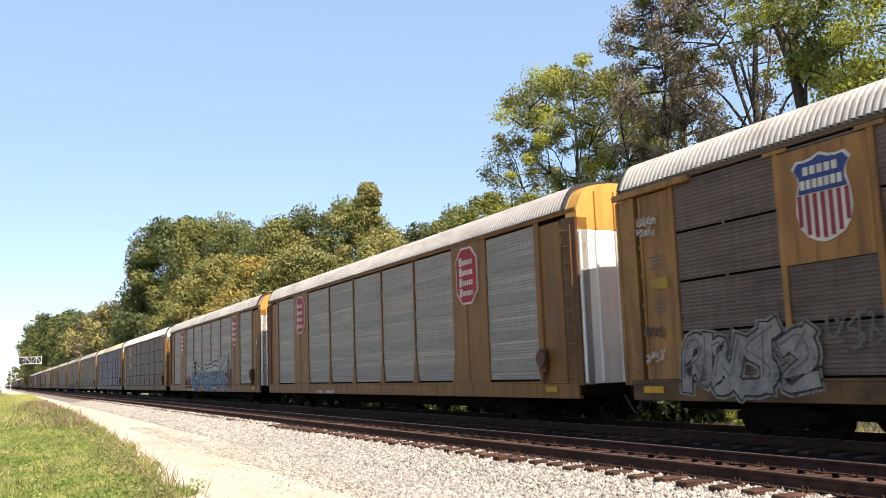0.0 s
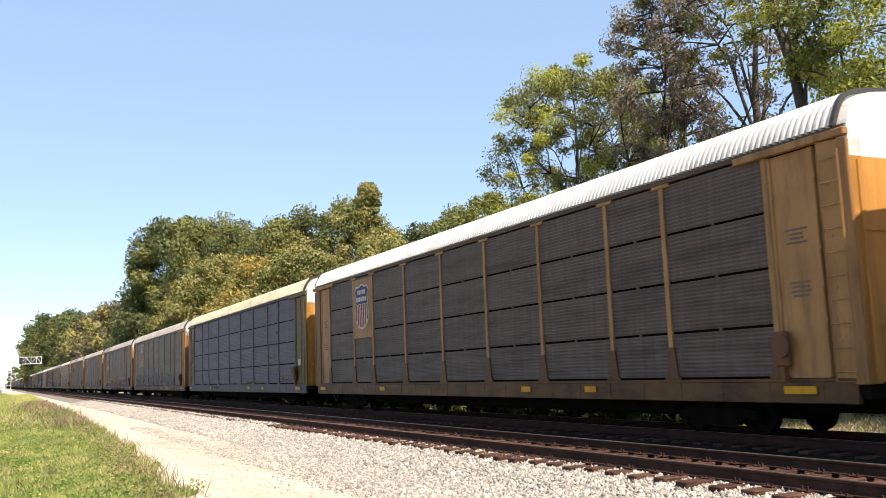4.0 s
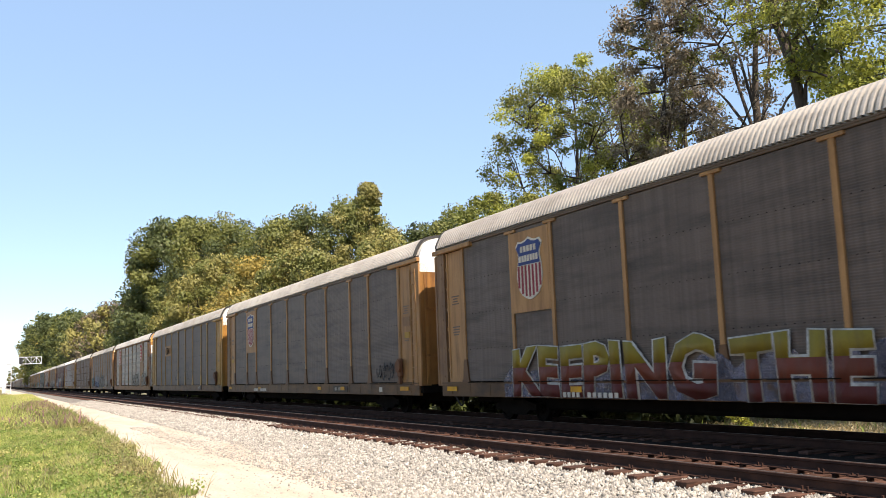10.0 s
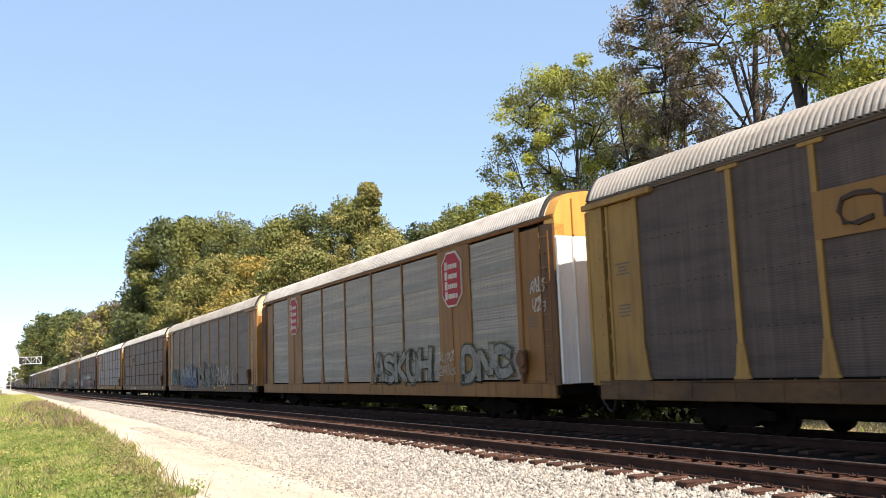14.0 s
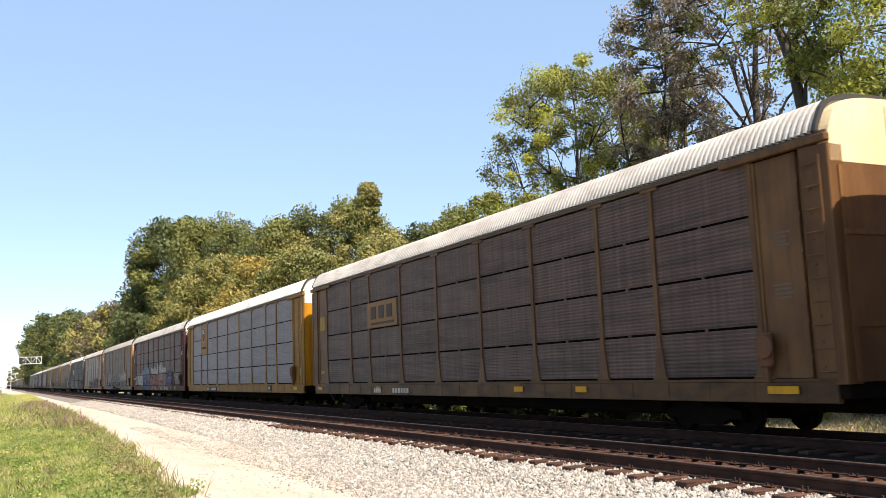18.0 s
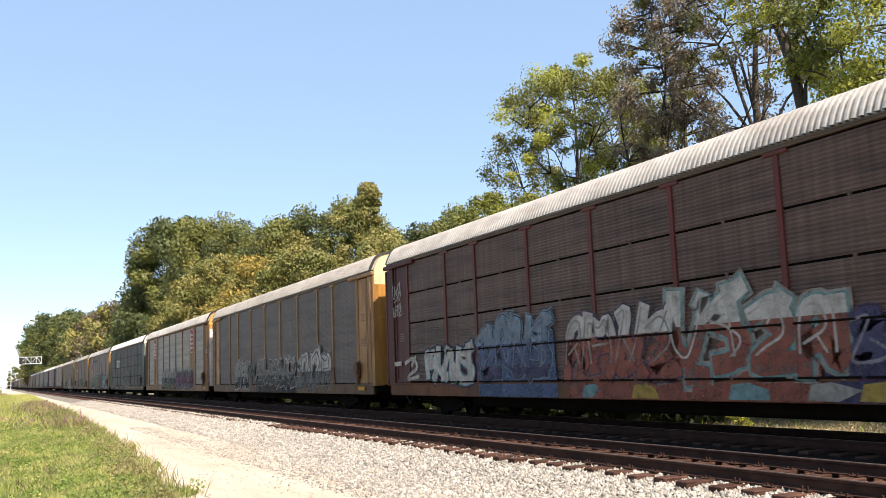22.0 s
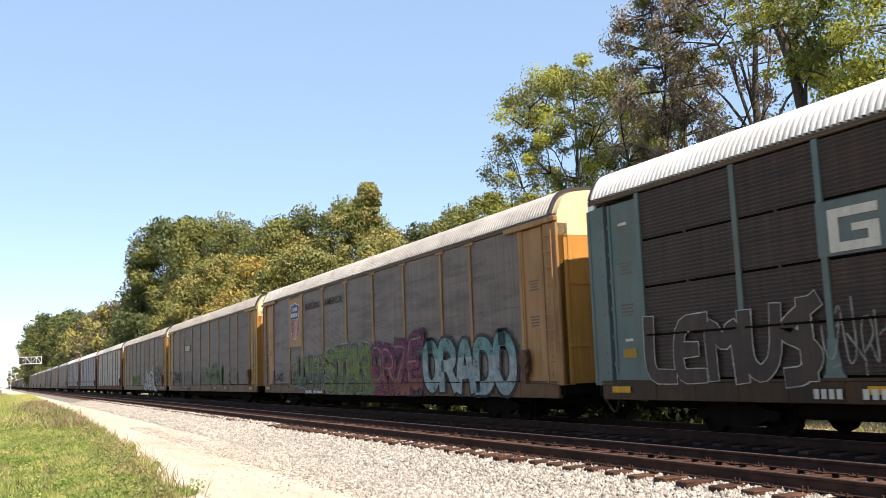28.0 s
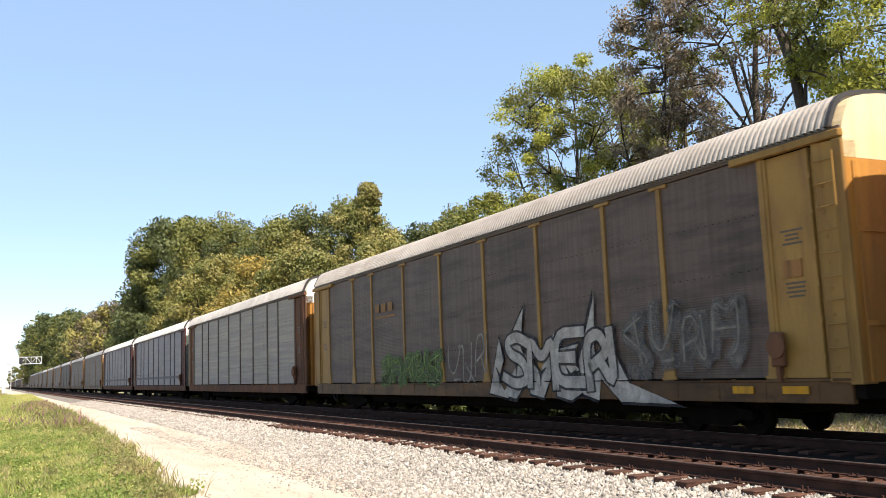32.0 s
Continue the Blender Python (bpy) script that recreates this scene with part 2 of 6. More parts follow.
M["tie_wood"] = surface("tie_wood", (0.105, 0.053, 0.036), (0.04, 0.022, 0.017), scale=5, rough=0.9, bump=0.6, bump_scale=20, stretch=(6, 0.8, 6), vary=0.5, spec=0.1)
M["stone"] = surface("stone", (0.43, 0.395, 0.338), (0.18, 0.165, 0.14), scale=9, rough=0.9, bump=0.2, bump_scale=60, vary=0.75, island=True, spec=0.15)
M["ground"] = surface("ground", (0.12, 0.13, 0.045), (0.22, 0.17, 0.085), scale=0.35, rough=0.95, bump=0.5, bump_scale=9, fine=0.6, spec=0.05)
M["road"] = surface("road", (0.5, 0.415, 0.33), (0.42, 0.345, 0.272), scale=0.5, rough=0.95, bump=0.5, bump_scale=22, stretch=(0.5, 1, 1), fine=0.35,
                    dirt=(0.36, 0.22, 0.12), dirt_amount=0.35, dirt_scale=(0.12, 0.9, 1), spec=0.05)
# Bed darkened and speckled to hold the shade between the loose stones.
M["ballast"] = surface("ballast", (0.27, 0.247, 0.21), (0.1, 0.092, 0.078), scale=13, rough=0.95, bump=1.0, bump_scale=24, fine=0.8, spec=0.05)
M["brown_ballast"] = surface("brown_ballast", (0.075, 0.054, 0.04), (0.035, 0.025, 0.019), scale=0.9, rough=0.95, bump=1.0, bump_scale=16, fine=0.9, spec=0.05)
# Near-black ballast: the train's shade is put into the colour.
M["shaded_ballast"] = surface("shaded_ballast", (0.022, 0.018, 0.015), (0.011, 0.009, 0.008), scale=0.8, rough=0.95, bump=1.0, bump_scale=16, fine=0.9, spec=0.05)
M["far_bank"] = surface("far_bank", (0.42, 0.34, 0.24), (0.20, 0.22, 0.09), scale=0.8, rough=0.95, bump=0.6, bump_scale=8, fine=0.7, spec=0.05)
M["bark"] = surface("bark", (0.075, 0.056, 0.042), (0.042, 0.032, 0.025), scale=4, rough=0.95, bump=0.6, bump_scale=14, stretch=(3, 3, 0.5))


def leaves_mat(key, c1, c2, vary=0.8, thin=0.36):
    M[key] = surface(key, c1, c2, scale=0.22, rough=0.5, bump=0, fine=0.3, vary=vary, leafy=thin, bump_scale=2, spec=0.25)


leaves_mat("leaf_green", (0.19, 0.2, 0.046), (0.125, 0.14, 0.034), 0.35)
leaves_mat("leaf_bright", (0.44, 0.44, 0.08), (0.3, 0.32, 0.062), 0.35, 0.42)
leaves_mat("leaf_olive", (0.26, 0.25, 0.065), (0.17, 0.18, 0.05), 0.35)
leaves_mat("leaf_brown", (0.27, 0.215, 0.15), (0.17, 0.14, 0.095), 0.5)
leaves_mat("leaf_dark", (0.075, 0.092, 0.028), (0.05, 0.066, 0.021), 0.35)
leaves_mat("far_green", (0.19, 0.195, 0.052), (0.13, 0.14, 0.04), 0.22, 0.24)
leaves_mat("far_olive", (0.275, 0.242, 0.07), (0.185, 0.172, 0.054), 0.22, 0.24)
leaves_mat("far_dark", (0.1, 0.12, 0.04), (0.068, 0.085, 0.03), 0.22, 0.24)
# Near-black leaves: the shade under the trees is put into the colour.
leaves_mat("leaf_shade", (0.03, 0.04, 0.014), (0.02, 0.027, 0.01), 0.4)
leaves_mat("leaf_yellow", (0.468, 0.351, 0.091), (0.338, 0.26, 0.0715), 0.25)
leaves_mat("leaf_russet", (0.17, 0.13, 0.082), (0.125, 0.1, 0.06), 0.22, 0.22)
leaves_mat("grass_blade", (0.36, 0.43, 0.1), (0.56, 0.5, 0.2), 0.4, 0.5)
leaves_mat("green_blade", (0.18, 0.255, 0.055), (0.28, 0.335, 0.088), 0.4, 0.5)
leaves_mat("straw", (0.46, 0.36, 0.2), (0.3, 0.24, 0.13), 0.8)
leaves_mat("weed_leaf", (0.25, 0.27, 0.085), (0.3, 0.25, 0.11), 0.6, 0.45)
leaves_mat("weed_flower", (0.3, 0.16, 0.16), (0.28, 0.2, 0.14), 0.6)


# ---- ground, road, ballast ----
def sheet(name, ys, xs, mat, label, category, rough=0.0, seed=3):
    """A strip along the track with the cross-section ys = [(y, z), ...]; its edges waver by rough."""
    verts, faces = [], []
    for i, x in enumerate(xs):
        for j, (y, z) in enumerate(ys):
            w = rough * noise.noise((x * 0.22, j * 5.3, seed)) if rough else 0
            dz = 0.05 * rough * noise.noise((x * 0.5, y * 0.7, seed + 4))
            verts.append((x, y + w, z + dz))
    n = len(ys)
    for i in range(len(xs) - 1):
        for j in range(n - 1):
            a = i * n + j
            faces.append((a, a + n, a + n + 1, a + 1))
    me = raw_mesh(name, verts, faces, mat)
    me.shade_smooth()
    return tagged(new(name, me), label, category, kind="structure")


LONG = [-3000, -1500, -800, -500, -350] + list(range(-280, -80, 20)) + list(range(-80, -40, 4)) + [x * 1.0 for x in range(-40, 12)] + [16, 24, 40, 80, 200, 1000, 3000]
sheet("ground", [(-3000, -0.9), (-200, -0.9), (-30, -0.7), (-8, -0.52), (0, -0.44), (2.4, -0.44), (3.2, -0.55), (8, -0.6), (16.5, -0.75), (19, -0.62), (26, -0.3), (60, 0.2), (300, 1.0), (3000, 2.0)],
      LONG, M["ground"], "grassy ground beside the railway line", "ground")
sheet("access_road", [(2.35, -0.56), (2.6, -0.485), (3.6, -0.455), (4.6, -0.47), (5.6, -0.47), (6.6, -0.44), (7.2, -0.45)], LONG, M["road"],
      "pale sandy gravel access road along the track", "road", rough=0.25)
sheet("ballast_bed", [(5.9, -0.52), (6.5, -0.46), (7.4, -0.355), (8.1, -0.275), (8.35, -0.245), (8.7, -0.215)],
      LONG, M["ballast"], "limestone ballast under the near track, darkened for shade between stones", "ballast", rough=0.1, seed=9)
sheet("near_track_bed", [(8.7, -0.218), (9.47, -0.245), (10.5, -0.25), (10.9, -0.3), (11.3, -0.3)],
      LONG, M["brown_ballast"], "dark brown ballast between the near track's rails", "ballast", rough=0.05, seed=11)
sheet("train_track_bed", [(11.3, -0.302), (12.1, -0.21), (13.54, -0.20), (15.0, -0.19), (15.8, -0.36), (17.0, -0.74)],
      LONG, M["shaded_ballast"], "dark ballast under the train, the train's shade in its colour", "ballast", rough=0.05, seed=10)
sheet("far_bank", [(16.6, -0.80), (17.0, -0.70), (17.6, -0.58), (18.6, -0.52), (20.0, -0.5), (23.0, -0.40), (26.0, -0.26), (28.5, -0.5)], LONG, M["far_bank"],
      "dry sandy bank with weeds behind the tracks", "bank", rough=0.5, seed=13)

rng = np.random.default_rng(5)


def scatter_mesh(name, protos, pos, scale, turn, mat, squash=None):
    """One mesh of many small copies of the prototypes (verts, faces), turned about z and tilted."""
    V, F, base = [], [], 0
    for i in range(len(pos)):
        pv, pf = protos[i % len(protos)]
        c, s = math.cos(turn[i]), math.sin(turn[i])
        R = np.array([[c, -s, 0], [s, c, 0], [0, 0, 1]])
        q = (pv * scale[i]) @ R.T + pos[i]
        V.append(q)
        F.append(pf + base)
        base += len(pv)
    V, F = np.concatenate(V), np.concatenate(F)
    me = bpy.data.meshes.new(name)
    me.vertices.add(len(V))
    me.vertices.foreach_set("co", V.astype(np.float32).ravel())
    k = F.shape[1]
    me.loops.add(F.size)
    me.loops.foreach_set("vertex_index", F.astype(np.int32).ravel())
    me.polygons.add(len(F))
    me.polygons.foreach_set("loop_start", np.arange(0, F.size, k, dtype=np.int32))
    me.update(calc_edges=True)
    me.materials.append(mat)
    return me


def stone_protos(n):
    out = []
    faces = np.array([(0, 2, 4), (2, 1, 4), (1, 3, 4), (3, 0, 4), (2, 0, 5), (1, 2, 5), (3, 1, 5), (0, 3, 5)])
    for _ in range(n):
        v = np.array([(1, 0, 0), (-1, 0, 0), (0, 1, 0), (0, -1, 0), (0, 0, 1), (0, 0, -1)], float)
        v *= rng.uniform(0.6, 1.3, (6, 1)) * np.array([1.1, 0.9, 0.8])
        v += rng.uniform(-0.45, 0.45, (6, 3))
        out.append((v, faces))
    return out


STONES = stone_protos(24)


def bed_z(y):
    return np.interp(y, [5.0, 5.9, 6.5, 7.4, 8.1, 8.35, 8.7, 9.47, 10.9], [-0.47, -0.475, -0.445, -0.35, -0.27, -0.24, -0.212, -0.238, -0.28])


def stones(name, count, x0, x1, y0, y1, s0, s1, edge=None, label="", seed=1, mat="stone"):
    g = np.random.default_rng(seed)
    x = x1 - (x1 - x0) * g.random(count) ** 1.35
    y = g.uniform(y0, y1, count)
    if edge:
        lim = edge(x) + g.normal(0, 0.2, count) - 0.5 * g.random(count) ** 3
        keep = y > lim
        x, y = x[keep], y[keep]
    sc = g.uniform(s0, s1, len(x))
    pos = np.stack([x, y, bed_z(y) + sc * 0.25], -1)
    me = scatter_mesh(name, STONES, pos, sc, g.uniform(0, 6.28, len(x)), M[mat])
    return tagged(new(name, me), label, "stones", kind="stuff")


def toe(x):
    return np.interp(-x, [8, 13, 17, 24, 30, 48, 60], [5.1, 5.5, 5.9, 6.3, 6.55, 6.7, 6.9])


stones("ballast_stones", 66000, -34, -5.5, 4.9, 8.92, 0.022, 0.044, toe, "loose pale grey and pinkish limestone ballast stones", 2)
stones("shoulder_stones", 42000, -95, -30, 6.2, 8.6, 0.04, 0.07, toe, "pale limestone ballast stones on the shoulder", 3)
stones("crib_stones", 3500, -32, -5, 8.95, 10.2, 0.024, 0.042, None, "ballast stones between the ties", 4, "brown_ballast")
stones("loose_track_stones", 13000, -34, -5, 8.7, 10.6, 0.02, 0.038, None, "pale ballast stones lying between the rails", 8)
stones("road_gravel", 7000, -40, -8, 4.9, 6.6, 0.012, 0.03, None, "scattered gravel where the ballast meets the road", 12)
stones("road_pebbles", 2600, -36, -8, 3.0, 6.4, 0.010, 0.024, None, "scattered pebbles on the sandy road", 6)

# ---- the two tracks ----
RAIL = [(-0.07, -0.17), (0.07, -0.17), (0.07, -0.155), (0.012, -0.13), (0.012, -0.045), (0.036, -0.035), (0.036, -0.006), (0.028, 0), (-0.028, 0), (-0.036, -0.006), (-0.036, -0.035), (-0.012, -0.045), (-0.012, -0.13), (-0.07, -0.155)]


def rail_mesh(x0, x1):
    bm = bmesh.new()
    ends = []
    for x in (x0, x1):
        ends.append([bm.verts.new((x, y, z)) for y, z in RAIL])
    n = len(RAIL)
    for i in range(n):
        bm.faces.new((ends[0][i], ends[0][(i + 1) % n], ends[1][(i + 1) % n], ends[1][i]))
    bm.faces.new(ends[0][::-1])
    bm.faces.new(ends[1])
    return bm


def head_mesh(x0, x1):
    return box(bmesh.new(), x0, x1, -0.024, 0.024, -0.01, 0.0035)


def tie_mesh():
    bm = box(bmesh.new(), -0.115, 0.115, -1.3, 1.3, -0.33, -0.165, 0.012)
    return bm


def fastening_mesh(count, step):
    """Tie plates and spikes along both rails."""
    bm = bmesh.new()
    for k in range(count):
        x = -k * step
        for s in (-1, 1):
            y = s * GAUGE / 2
            box(bm, x - 0.09, x + 0.09, y - 0.18, y + 0.18, -0.163, -0.15)
            for dx, dy in ((-0.06, -0.1), (0.06, 0.1), (0.05, -0.13), (-0.05, 0.13)):
                box(bm, x + dx - 0.012, x + dx + 0.012, y + dy - 0.012, y + dy + 0.012, -0.15, -0.125 + 0.02 * ((k + s) % 2))
    return bm


TIE_STEP = 0.551


def track(y, ties, plates, label):
    t = thing("railway_track", at(0, y, 0), label, "railway track", "railway tracks", "structure")
    for s in (-1, 1):
        r = piece("rail", "rail", lambda: rail_mesh(-1600, 60), M["rail_steel"], t, at(0, s * GAUGE / 2, 0), "rust-brown steel rail")
        piece("rail_head", "head", lambda: head_mesh(-1600, 60), M["rail_head"], r, None, "worn shiny running surface")
    for k in range(ties):
        g = random.Random(k * 7 + int(y))
        piece("tie", "tie", tie_mesh, M["tie_wood"], t, pose(4.1 - k * TIE_STEP + g.uniform(-0.03, 0.03), g.uniform(-0.06, 0.06), g.uniform(-0.02, 0.004), 0, 0, g.uniform(-1.2, 1.2)))
    far = [box(bmesh.new(), 0, 0.1, 0, 0.1, -0.4, -0.38)]
    bm = far[0]
    for k in range(ties, ties + 420):
        x = 4.1 - k * TIE_STEP
        box(bm, x - 0.115, x + 0.115, -1.3, 1.3, -0.33, -0.165)
    tagged(part("distant_ties", bm, M["tie_wood"], t, "weathered wooden ties"), kind="stuff")
    if plates:
        o = part("rail_fastenings", fastening_mesh(plates, TIE_STEP), M["rail_steel"], t, "rusty tie plates and spikes", at(4.1, 0, 0))
        tagged(o, kind="stuff")
    return t


track(Y_NEAR, 150, 120, "empty near track with rusty rails on wooden ties")
track(Y_FAR, 60, 0, "far track with rails on wooden ties under the train")


# ---- signal bridge far down the line ----
M["bridge_paint"] = surface("bridge_paint", (0.72, 0.73, 0.74), (0.60, 0.61, 0.62), rough=0.4, metal=0.4, bump=0.02)
M["signal_black"] = surface("signal_black", (0.02, 0.02, 0.02), (0.03, 0.03, 0.03), rough=0.6)


def truss(length, w, h, bays, r):
    bm = bmesh.new()
    for a, b in ((0, 0), (w, 0), (0, h), (w, h)):
        tube(bm, [(0, a, b), (length, a, b)], r, 4)
    for k in range(bays + 1):
        x = length * k / bays
        for p, q in (((0, 0), (w, 0)), ((0, h), (w, h)), ((0, 0), (0, h)), ((w, 0), (w, h))):
            tube(bm, [(x, *p), (x, *q)], r * 0.7, 4)
        if k < bays:
            x2 = length * (k + 1) / bays
            for a in (0, w):
                p, q = ((x, a, 0), (x2, a, h)) if k % 2 else ((x, a, h), (x2, a, 0))
                tube(bm, [p, q], r * 0.6, 4)
    return bm


def signal_bridge(x):
    s = thing("signal_bridge", at(x, 3.4, -0.5), "white steel cantilever signal bridge over the tracks", "signal bridge")
    part("mast", truss(8.6, 1.1, 1.1, 8, 0.09), M["bridge_paint"], s, "", pose(0, -1.2, 0, 0, -90, 0))
    part("arm", truss(8.4, 1.2, 1.7, 7, 0.085), M["bridge_paint"], s, "", pose(-1.1, -1.6, 7.4, 0, 0, 90))
    part("walkway", box(bmesh.new(), -2.4, -0.9, -1.6, 6.8, 7.32, 7.42), M["bridge_paint"], s, "steel grating walkway")
    for y in (2.0,):
        h = part("signal_head", box(bmesh.new(), -0.2, 0.15, -0.42, 0.42, 6.9, 8.6, 0.08), M["signal_black"], s, "black signal head with hooded lamps", at(0, y, 0.4))
        for z in (7.3, 7.75, 8.2):
            bm = bmesh.new()
            bmesh.ops.create_cone(bm, cap_ends=True, segments=12, radius1=0.13, radius2=0.13, depth=0.3, matrix=pose(0.25, 0, z, 0, 90, 0))
            part("hood", bm, M["signal_black"], h)
    for z in (0.6, 1.5, 2.4):
        part("cabinet", box(bmesh.new(), 0.1, 0.9, -2.1, -1.4, z - 0.35, z + 0.4, 0.04), M["bridge_paint"], s, "grey equipment box")
    return s


signal_bridge(-252)
# ---- trees ----
def leaf_cloud(name, centres, radii, per, size, mat, seed, flat=0.8, corners=4, core=0.5):
    """A crown of single leaves in clumps round the given places."""
    g = np.random.default_rng(seed)
    c = np.repeat(np.array(centres, float), per, axis=0)
    n = len(c)
    off = g.normal(0, 1, (n, 3))
    off /= np.linalg.norm(off, axis=1, keepdims=True)
    off *= (g.random((n, 1)) ** core) * np.repeat(np.array(radii)[:, None], per, axis=0)
    off[:, 2] *= flat
    c = c + off
    out = off / np.repeat(np.array(radii)[:, None], per, axis=0)
    u = g.normal(0, 1, (n, 3))
    u /= np.linalg.norm(u, axis=1, keepdims=True)
    w = g.normal(0, 0.42, (n, 3)) + out * 1.9 + np.array([0.1, -0.1, 0.3])
    v = np.cross(w, u)
    v /= np.linalg.norm(v, axis=1, keepdims=True)
    s = size * g.uniform(0.6, 1.35, (n, 1))
    if corners == 4:
        q = np.stack([c - u * s * 0.5, c - v * s * 0.33, c + u * s * 0.55, c + v * s * 0.33], 1).reshape(-1, 3)
    else:
        q = np.stack([c - u * s * 0.5 - v * s * 0.42, c - u * s * 0.4 + v * s * 0.45, c + u * s * 0.7], 1).reshape(-1, 3)
    me = bpy.data.meshes.new(name)
    me.vertices.add(corners * n)
    me.vertices.foreach_set("co", q.astype(np.float32).ravel())
    me.loops.add(corners * n)
    me.loops.foreach_set("vertex_index", np.arange(corners * n, dtype=np.int32))
    me.polygons.add(n)
    me.polygons.foreach_set("loop_start", np.arange(0, corners * n, corners, dtype=np.int32))
    me.update(calc_edges=True)
    me.materials.append(mat)
    return me


TREES = {}


def tree_model(key, seed, height, radius, low, trunk, leafs, clumps, per, clump_r, size, lean=0.0, limbs=9, shell=0.55, peak=0.0, corners=3, core=0.4):
    """A tree whose crown fills an uneven egg from low to height; limbs run from the trunk to the clumps of leaves."""
    g = random.Random(seed)
    bm = bmesh.new()
    stem = [Vector((lean * height * (k / 7) ** 1.3 + g.uniform(-0.12, 0.12) * k / 3, g.uniform(-0.12, 0.12) * k / 3, -0.4 + (height * 0.86 + 0.4) * k / 7)) for k in range(8)]
    tube(bm, stem, [trunk * (1.3 if k == 0 else 1.05 - 0.13 * k) for k in range(8)], 8, cap=False)

    def on_stem(z):
        f = max(0.0, min(6.999, (z + 0.4) / (height * 0.86 + 0.4) * 7))
        return stem[int(f)].lerp(stem[int(f) + 1], f - int(f)), trunk * max(0.1, 0.95 - 0.13 * f)
    mid, half = (height + low) / 2, (height - low) / 2
    bumps = [(g.uniform(0, math.tau), g.uniform(-0.9, 0.9), g.uniform(-0.32, 0.26)) for _ in range(9)]

    def inside():
        a, t = g.uniform(0, math.tau), g.uniform(-1, 1)
        r = math.sqrt(max(0.0, 1 - t * t)) ** (0.75 if t < 0 else 1.0) * (1 - peak * max(0, t))
        k = 1.0
        for ba, bt, amp in bumps:
            d = math.cos(a - ba) * 0.5 + 0.5 - abs(t - bt)
            if d > 0:
                k += amp * d
        f = g.uniform(shell, 1.0) ** 0.7 * k
        x0 = lean * height * max(0, (mid + t * half) / height) ** 1.3
        return Vector((x0 + math.cos(a) * r * radius * f, math.sin(a) * r * radius * f, mid + t * half * (0.85 + 0.15 * f)))
    spine = []
    for k in range(limbs):
        e = inside()
        z0 = max(low * 0.6, e.z - half * g.uniform(0.5, 1.1))
        p0, r0 = on_stem(min(z0, height * 0.75))
        e = p0.lerp(e, 0.8)
        m1 = p0.lerp(e, 0.5) + Vector((g.uniform(-0.3, 0.3), g.uniform(-0.3, 0.3), 0.12 * (e - p0).length))
        pts = [p0, p0.lerp(m1, 0.5), m1, m1.lerp(e, 0.5) + Vector((0, 0, 0.05)), e]
        tube(bm, pts, [r0 * 0.55, r0 * 0.48, r0 * 0.38, r0 * 0.26, r0 * 0.12], 5, cap=False)
        for a, b in zip(pts, pts[1:]):
            spine += [a.lerp(b, q / 4) for q in range(4)]
    spine += [s for s in stem if s.z > low]
    centres, radii = [], []
    for k in range(clumps):
        e = inside()
        near = min(spine, key=lambda s: (s - e).length + max(0, s.z - e.z) * 1.5)
        mid_ = near.lerp(e, 0.55) + Vector((g.uniform(-0.15, 0.15), g.uniform(-0.15, 0.15), 0.1))
        tube(bm, [near, mid_, e], [0.035 + trunk * 0.05, 0.024 + trunk * 0.02, 0.01], 3, cap=False)
        if k % 3 == 0:
            spine.append(mid_)
        centres.append(tuple(e))
        radii.append(clump_r * g.uniform(0.55, 1.3))
    wood = mesh_of("trunk", bm, M["bark"])
    wood.shade_smooth()
    crowns, a = [], 0
    for i, (mat, share) in enumerate(leafs):
        b = clumps if i == len(leafs) - 1 else a + int(clumps * share)
        crowns.append(leaf_cloud("crown", centres[a:b], radii[a:b], per, size, M[mat], seed + b, corners=corners, core=core))
        a = b
    TREES[key] = (wood, crowns)


def tree(key, x, y, z, turn, s, label, name="tree", group="trees behind the tracks"):
    wood, crowns = TREES[key]
    t = thing(name, Matrix.LocRotScale((x, y, z), Euler((0, 0, radians(turn))), (s, s, s)), label, name, group)
    for nm, me in [("trunk", wood)] + [("crown", c) for c in crowns]:
        o = new(nm, me)
        o.parent = t
    return t


tree_model("airy_green", 11, 17.2, 5.0, 4.8, 0.26, [("leaf_olive", 0.4), ("leaf_green", 0.4), ("leaf_bright", 0.2)], 400, 250, 0.74, 0.125, limbs=26, shell=0.32, corners=4, core=0.6)
tree_model("dense_brown", 29, 19.5, 2.7, 4.5, 0.3, [("leaf_brown", 0.75), ("leaf_olive", 0.25)], 200, 190, 0.6, 0.12, limbs=16, shell=0.2, corners=4, core=0.6)
tree_model("sparse_brown", 23, 19.5, 3.3, 6.0, 0.34, [("leaf_brown", 0.7), ("leaf_olive", 0.3)], 150, 130, 0.58, 0.12, limbs=16, shell=0.2, corners=4, core=0.6)
tree_model("tall_green", 31, 18.0, 3.3, 6.5, 0.36, [("leaf_bright", 0.75), ("leaf_green", 0.25)], 110, 290, 0.85, 0.11, lean=-0.1, limbs=12, shell=0.2, corners=4, core=0.6)
tree_model("leaning_tree", 33, 18.5, 2.8, 10.5, 0.4, [("leaf_bright", 0.8), ("leaf_green", 0.2)], 52, 200, 0.75, 0.11, lean=-0.16, limbs=10, shell=0.2, corners=4, core=0.6)
tree_model("broad_green", 41, 17.0, 4.4, 3.5, 0.28, [("far_green", 0.5), ("far_olive", 0.25), ("far_dark", 0.25)], 100, 350, 1.3, 0.205, limbs=12, shell=0.62)
